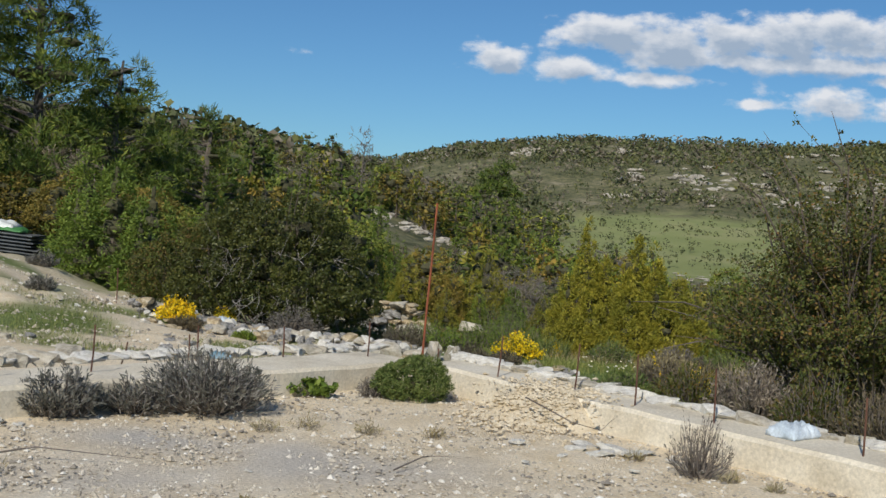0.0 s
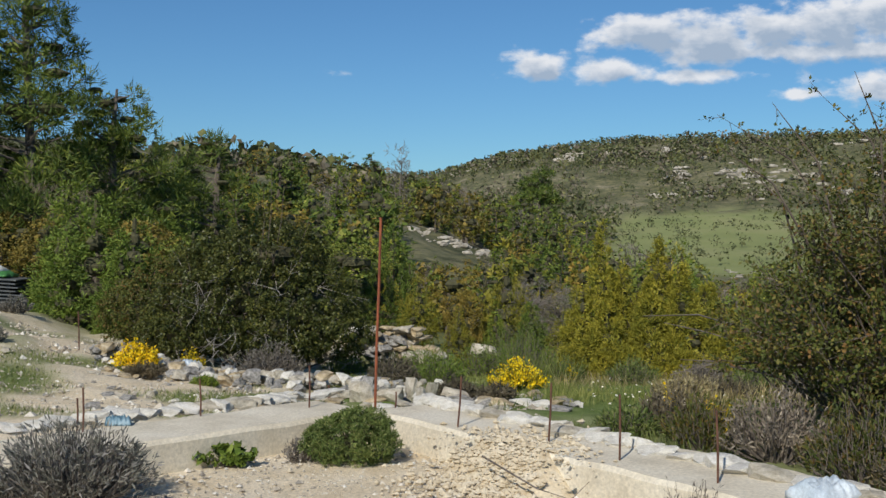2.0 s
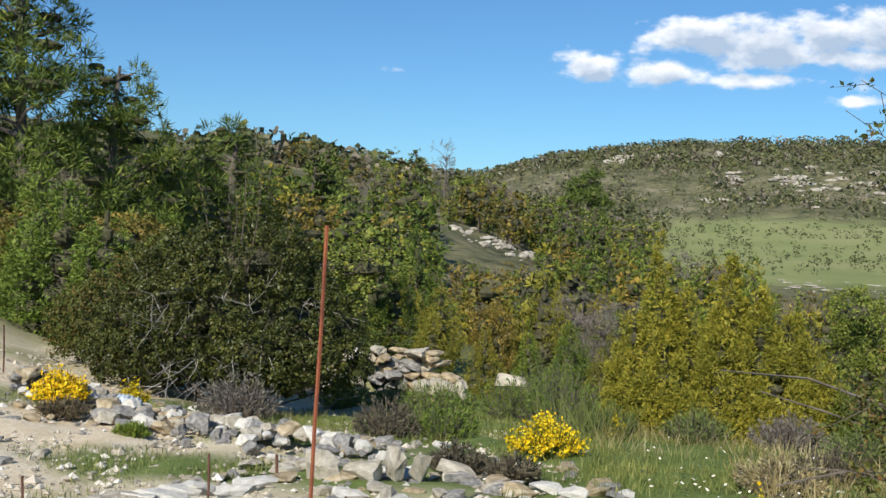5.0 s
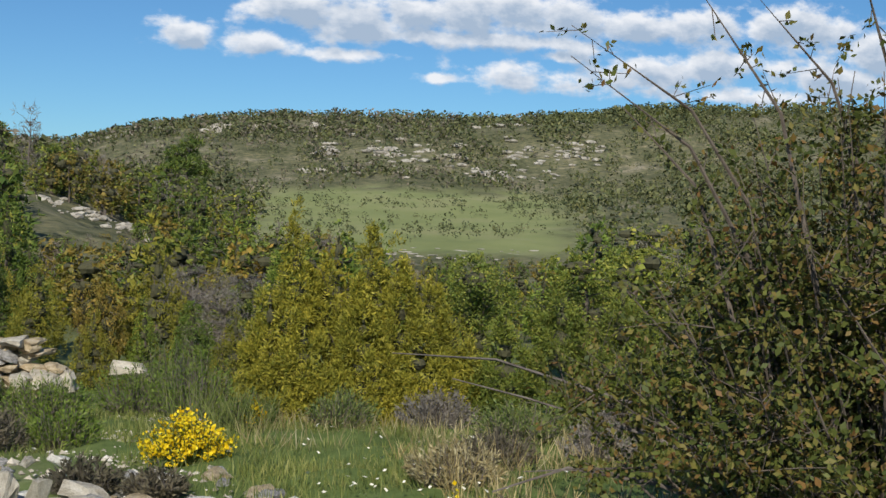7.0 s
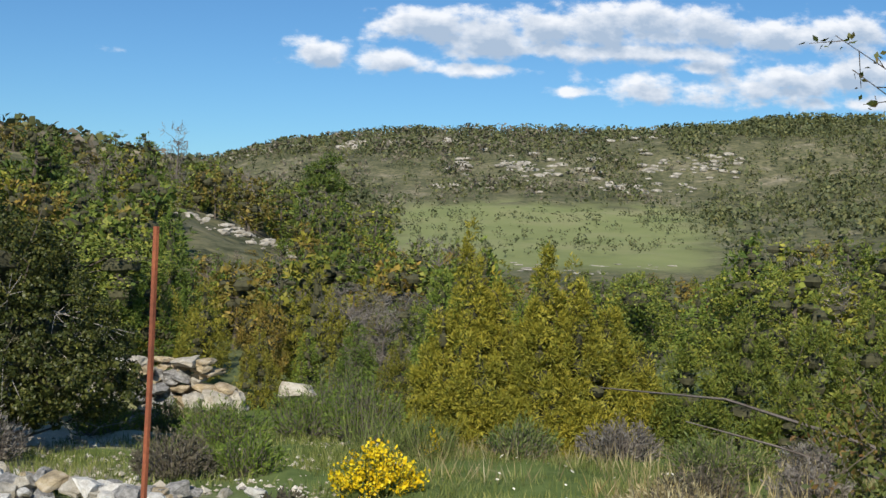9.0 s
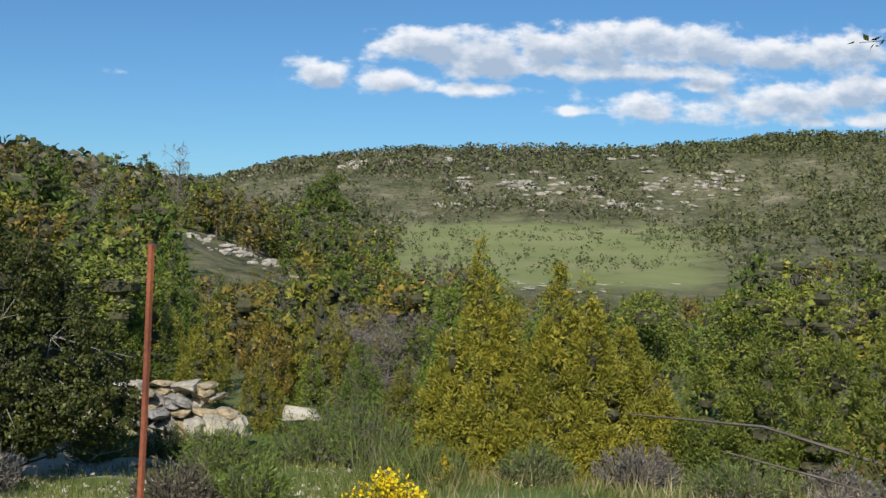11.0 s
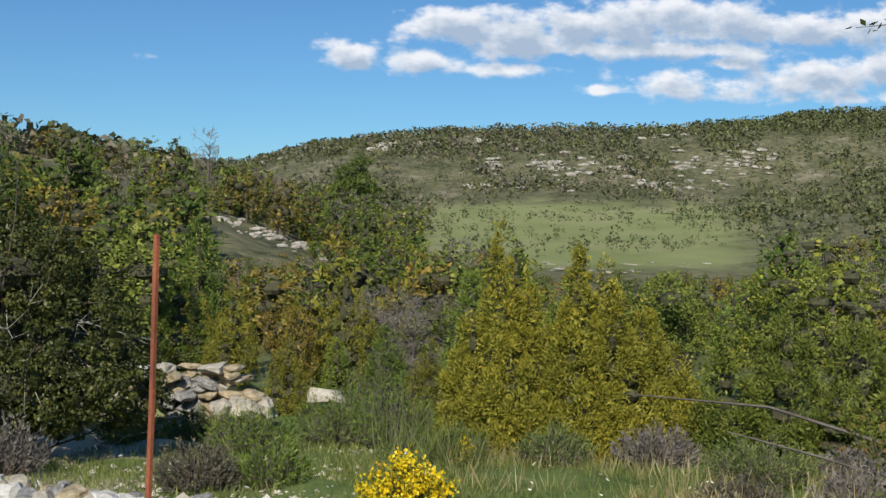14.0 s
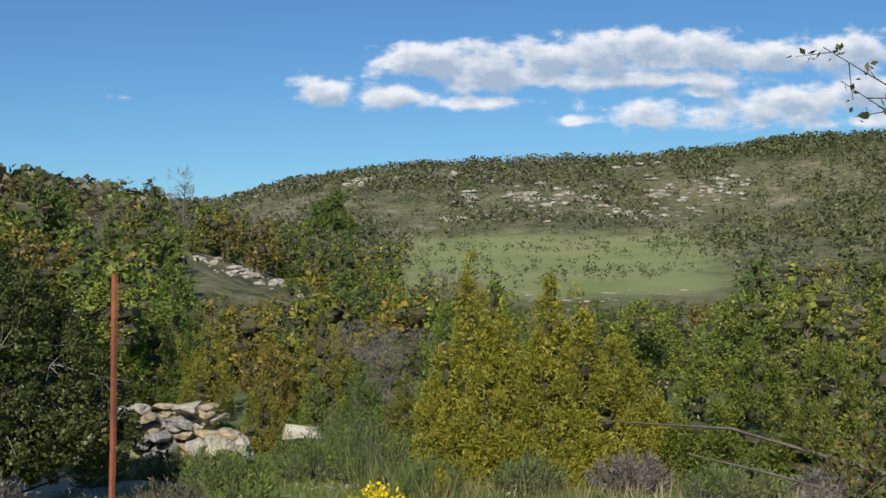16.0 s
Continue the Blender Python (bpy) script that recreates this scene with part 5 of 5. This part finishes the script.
big_pine(-10.4, 31.0, 5.8, 2.2, 303, 300, "shorter dense pine at the foot of the tall ones")
big_pine(-17.5, 30.0, 11.0, 3.2, 304, 300, "tall dense dark Aleppo pine beside another")
big_pine(-9.2, 36.0, 5.4, 1.8, 305, 170, "dense green pine on the slope")


def scatter_trees():
    r = random.Random(77)
    placed = []
    tries = 0
    quota = {"left": 240, "mid": 270, "right": 50, "ridge": 150}
    while tries < 40000 and any(quota.values()):
        tries += 1
        d = 29 + 125 * r.random() ** 1.35
        zone = r.choice(("left", "mid", "mid", "right", "ridge"))
        az = r.uniform(*{"left": (-0.72, -0.17), "mid": (-0.17, 0.36), "right": (0.36, 0.62), "ridge": (-0.3, 0.0)}[zone])
        if zone == "ridge":
            d = r.uniform(92, 150)
        if not quota[zone]:
            continue
        if zone == "mid" and r.random() < 0.55:
            d = 28 + 55 * r.random()
        if zone == "left" and r.random() < 0.3:
            d = r.uniform(100, 190)
        x, y = 0.9 + az * d, 8 + d
        dd = math.hypot(x, y)
        centre = 0.03 < az < 0.36
        # open ground: rock slope, meadow, gravel floor
        if 78 < y < 102 and -12 < x < -3.5 + 0.02 * (y - 78) and r.random() < 0.75:
            continue
        if centre and y > 120:
            continue
        if y < 33 and -3 < x < 3.5:
            continue
        gap = (1.1 if az < 0.0 else 1.3) * (0.8 + dd / 90.0)
        if any((x - a) ** 2 + (y - b) ** 2 < gap * gap for a, b in placed):
            continue
        pick = r.random()
        left = az < -0.17
        kinds = (("pine", 0.34), ("oak_tree", 0.6), ("pointed_juniper", 0.74), ("bronze_tree", 0.86), ("bare_tree", 0.93), ("golden_bush", 2)) if left else (("pine", 0.26), ("oak_tree", 0.46), ("pointed_juniper", 0.64), ("bronze_tree", 0.76), ("bare_tree", 0.86), ("golden_bush", 2))
        kind = next(k for k, p in kinds if pick < p)
        # crowns stay below the sight lines over the valley
        if left:
            rise = r.uniform(0.035, 0.078) if dd > 60 else r.uniform(0.0, 0.05)
        elif az < 0.03:
            rise = r.uniform(-0.05, -0.01) if dd < 75 else r.uniform(-0.02, 0.01) if dd < 100 else r.uniform(0.015, 0.045)
            if dd < 88 and -0.14 < az < -0.06:
                rise = min(rise, -0.03 + 0.012 * dd / 88)
        elif az < 0.14:
            rise = r.uniform(-0.045, -0.008)
        elif az < 0.36:
            rise = r.uniform(-0.05, -0.032)
        else:
            rise = r.uniform(-0.03, 0.005)
        if zone == "ridge":
            rise = float(np.interp(az, [-0.3, -0.17, -0.1, 0.0], [0.085, 0.062, 0.048, 0.03])) * r.uniform(0.6, 1.0)
        top = 1.84 + dd * rise
        z = gz(x, y)
        base_h = {"pine": 4.2, "oak_tree": 3.5, "pointed_juniper": 3.3, "bronze_tree": 3.0, "bare_tree": 3.3, "golden_bush": 2.5}[kind]
        s = r.uniform(0.75, 1.2) * (1.0 + dd / (300.0 if zone != "ridge" else 160.0))
        room = (top - z) / base_h
        if room < 0.22:
            continue
        s = min(s, room)
        placed.append((x, y))
        put(kind, x, y, max(s, 0.45) * r.uniform(0.95, 1.25), r.randrange(3), r.uniform(0, 360), s)
        quota[zone] -= 1


scatter_trees()
for key, src in PROTO.items():
    if key not in USED:
        for o in (*src.children_recursive, src):
            bpy.data.objects.remove(o)


# ---- the far hillside ----
def far_woods(name, pts, mat, label, seed, quads, size):
    """Woods far off: each tree is a tuft of leaf masses."""
    r = np.random.default_rng(seed)
    pts = np.array(pts)
    n = len(pts)
    d = r.normal(0, 1, (n, quads, 3))
    d /= np.linalg.norm(d, axis=2)[:, :, None]
    rad = pts[:, 3][:, None, None]
    pos = pts[:, None, :3] + d * rad * np.array([0.55, 0.55, 0.5]) * r.uniform(0.75, 1, (n, quads, 1)) + np.array([0, 0, 0.55]) * rad
    ln = np.repeat(pts[:, 3], quads)[:, None]
    v = leaf_cards(np.zeros((n * quads, 3)), (d + np.array([0, 0, 0.25])).reshape(-1, 3), size, size * 0.75, r, 0.6).reshape(-1, 4, 3) * ln[:, None, :] + pos.reshape(-1, 1, 3)
    tagged(place(name, quad_mesh(name, v.reshape(-1, 3)), M[mat]), label, "trees", kind="stuff")


def plant_hill():
    r = random.Random(5)
    dark, grey, mead, green = [], [], [], []
    tries = 0
    while tries < 38000:
        tries += 1
        y = 150 + 480 * r.random() ** 0.8
        az = r.uniform(-0.35, 0.72)
        if r.random() < 0.12:
            y, az = r.uniform(110, 230), r.uniform(-0.75, -0.16)
        x = az * y
        z = gz(x, y) + 7 * noise.noise((x * 0.012, y * 0.012, 9)) * float(smooth(180, 420, math.hypot(x, y)))
        n = noise.noise((x * 0.016, y * 0.022, 1.7))
        in_meadow = 0.05 < az < 0.33 and y < 268
        if in_meadow:
            if y > 139 and r.random() < 0.12 + 0.3 * (y > 225) + 0.35 * (noise.noise((x * 0.05, y * 0.05, 4)) > 0.18):
                mead.append((x, y, gz(x, y), r.uniform(0.7, 1.5) if r.random() < 0.75 else r.uniform(1.4, 2.0)))
            continue
        if y < 268 and -0.02 < az < 0.4 and y < 160:
            continue
        if az < -0.15 and y < 240:
            p = 1.4
        elif y < 300:
            p = 0.75 if az > 0.33 or az < 0.04 else 0.35
        elif y < 400:
            p = 0.4 + 0.5 * (n > 0.0) if az > 0.02 else 0.7
        else:
            p = 0.8 + 0.7 * (n > -0.25) + 0.4 * (y > 450)
        if r.random() > p * 0.85 * max(0.2, min(1.5, 0.75 + 2.6 * noise.noise((x * 0.045, y * 0.02, 6.3)))):
            continue
        s = (1.0 + 2.1 * r.random() ** 1.8) * (1.25 if y < 330 else 1.45 if y < 420 else 1.75)
        k = r.random()
        (dark if k < 0.5 else grey if k < 0.78 - 0.3 * (az > 0.3) else green).append((x, y, z, s))
    # crest
    for i in range(800):
        az = r.uniform(-0.35, 0.72)
        y = r.uniform(520, 680)
        if noise.noise((az * y * 0.035, 2.0, 5.1)) < r.uniform(-0.35, 0.2):
            continue
        dark.append((az * y, y, gz(az * y, y) + 7 * noise.noise((az * y * 0.012, y * 0.012, 9)), r.uniform(2.2, 5.2) * (1.25 if az > 0.16 else 0.9)))
    far_woods("hill_pines", dark, "pine_far", "dark pines scattered over the far hillside", 1, 14, 0.28)
    far_woods("hill_oaks", grey, "greyoak_far", "leafless grey oaks over the far hillside", 2, 14, 0.28)
    far_woods("hill_green", green, "olive_far", "green scrub woods over the far hillside", 3, 14, 0.28)
    far_woods("meadow_bushes", mead, "pine_far", "small dark juniper bushes dotted over the meadow", 4, 14, 0.28)


plant_hill()


FARROCK = plain_material("far_limestone", [(0.3, (0.26, 0.235, 0.19)), (0.55, (0.45, 0.41, 0.34)), (0.75, (0.58, 0.535, 0.45))], 0.5, 0.95, fine=3)


def outcrops():
    """Pale limestone outcrops on the far hill, the near rocky slope and the valley floor."""
    r = random.Random(8)
    vs, fs = [], []
    shapes = []
    for i in range(5):
        bm = bmesh.new()
        bmesh.ops.create_icosphere(bm, subdivisions=1, radius=0.5)
        q = random.Random(i)
        shapes.append(([v.co * q.uniform(0.75, 1.2) for v in bm.verts], [[v.index for v in f.verts] for f in bm.faces]))
        bm.free()

    def add(x, y, z, sx, sy, sz):
        v, f = r.choice(shapes)
        b = len(vs)
        c, s = math.cos(r.uniform(-0.4, 0.4)), math.sin(r.uniform(-0.4, 0.4))
        for p in v:
            vs.append((x + (p.x * c - p.y * s) * sx, y + (p.x * s + p.y * c) * sy, z + p.z * sz))
        fs.extend([[b + i for i in t] for t in f])

    def hz(x, y):
        return gz(x, y) + 7 * noise.noise((x * 0.012, y * 0.012, 9)) * float(smooth(180, 420, math.hypot(x, y)))

    for band, n, y0, spread, a0, a1 in ((0, 110, 455, 10, -0.11, 0.1), (1, 170, 345, 16, 0.06, 0.36), (2, 110, 318, 12, 0.04, 0.33), (3, 24, 395, 14, 0.12, 0.36), (4, 40, 430, 10, -0.1, 0.02)):
        for i in range(n):
            az = r.uniform(a0, a1)
            if noise.noise((az * 22, band * 3.1, 0)) < -0.08:
                continue
            y = r.gauss(y0, spread * 0.5)
            x = az * y
            s = r.uniform(0.9, 3.2) * y / 400
            add(x, y, hz(x, y) + s * 0.2, s * 1.7, s, s * (1.0 if band in (0, 4) else 0.6))
    for i in range(75):
        y = r.uniform(80, 104)
        x = -10.5 + (104 - y) * 0.2 + r.gauss(0, 3.0)
        s = r.uniform(0.15, 0.6)
        add(x, y, gz(x, y) + s * 0.25 + 0.15, s * 1.5, s, s * 0.7)
    for i in range(110):
        az, y = r.uniform(-0.05, 0.07), r.uniform(40, 75)
        s = r.uniform(0.12, 0.55)
        add(az * y, y, gz(az * y, y) + 0.1, s * 2.0, s, s * 0.5)
    for i in range(45):
        az, y = r.uniform(0.15, 0.30), r.uniform(118, 141)
        s = r.uniform(0.2, 0.6)
        add(az * y, y, gz(az * y, y) + 0.1, s * 2.5, s, s * 0.35)
    for i in range(16):
        x, y, s = r.uniform(27.6, 30.2), r.uniform(67, 69.5), r.uniform(0.5, 1.3)
        add(x, y, gz(x, y) + s * 0.45, s * 1.3, s, s * 1.4)
    tagged(place("limestone_outcrops", make_mesh("outcrops", vs, fs), FARROCK), "pale limestone outcrops on the slopes and valley floor", "rocks", kind="stuff")


outcrops()
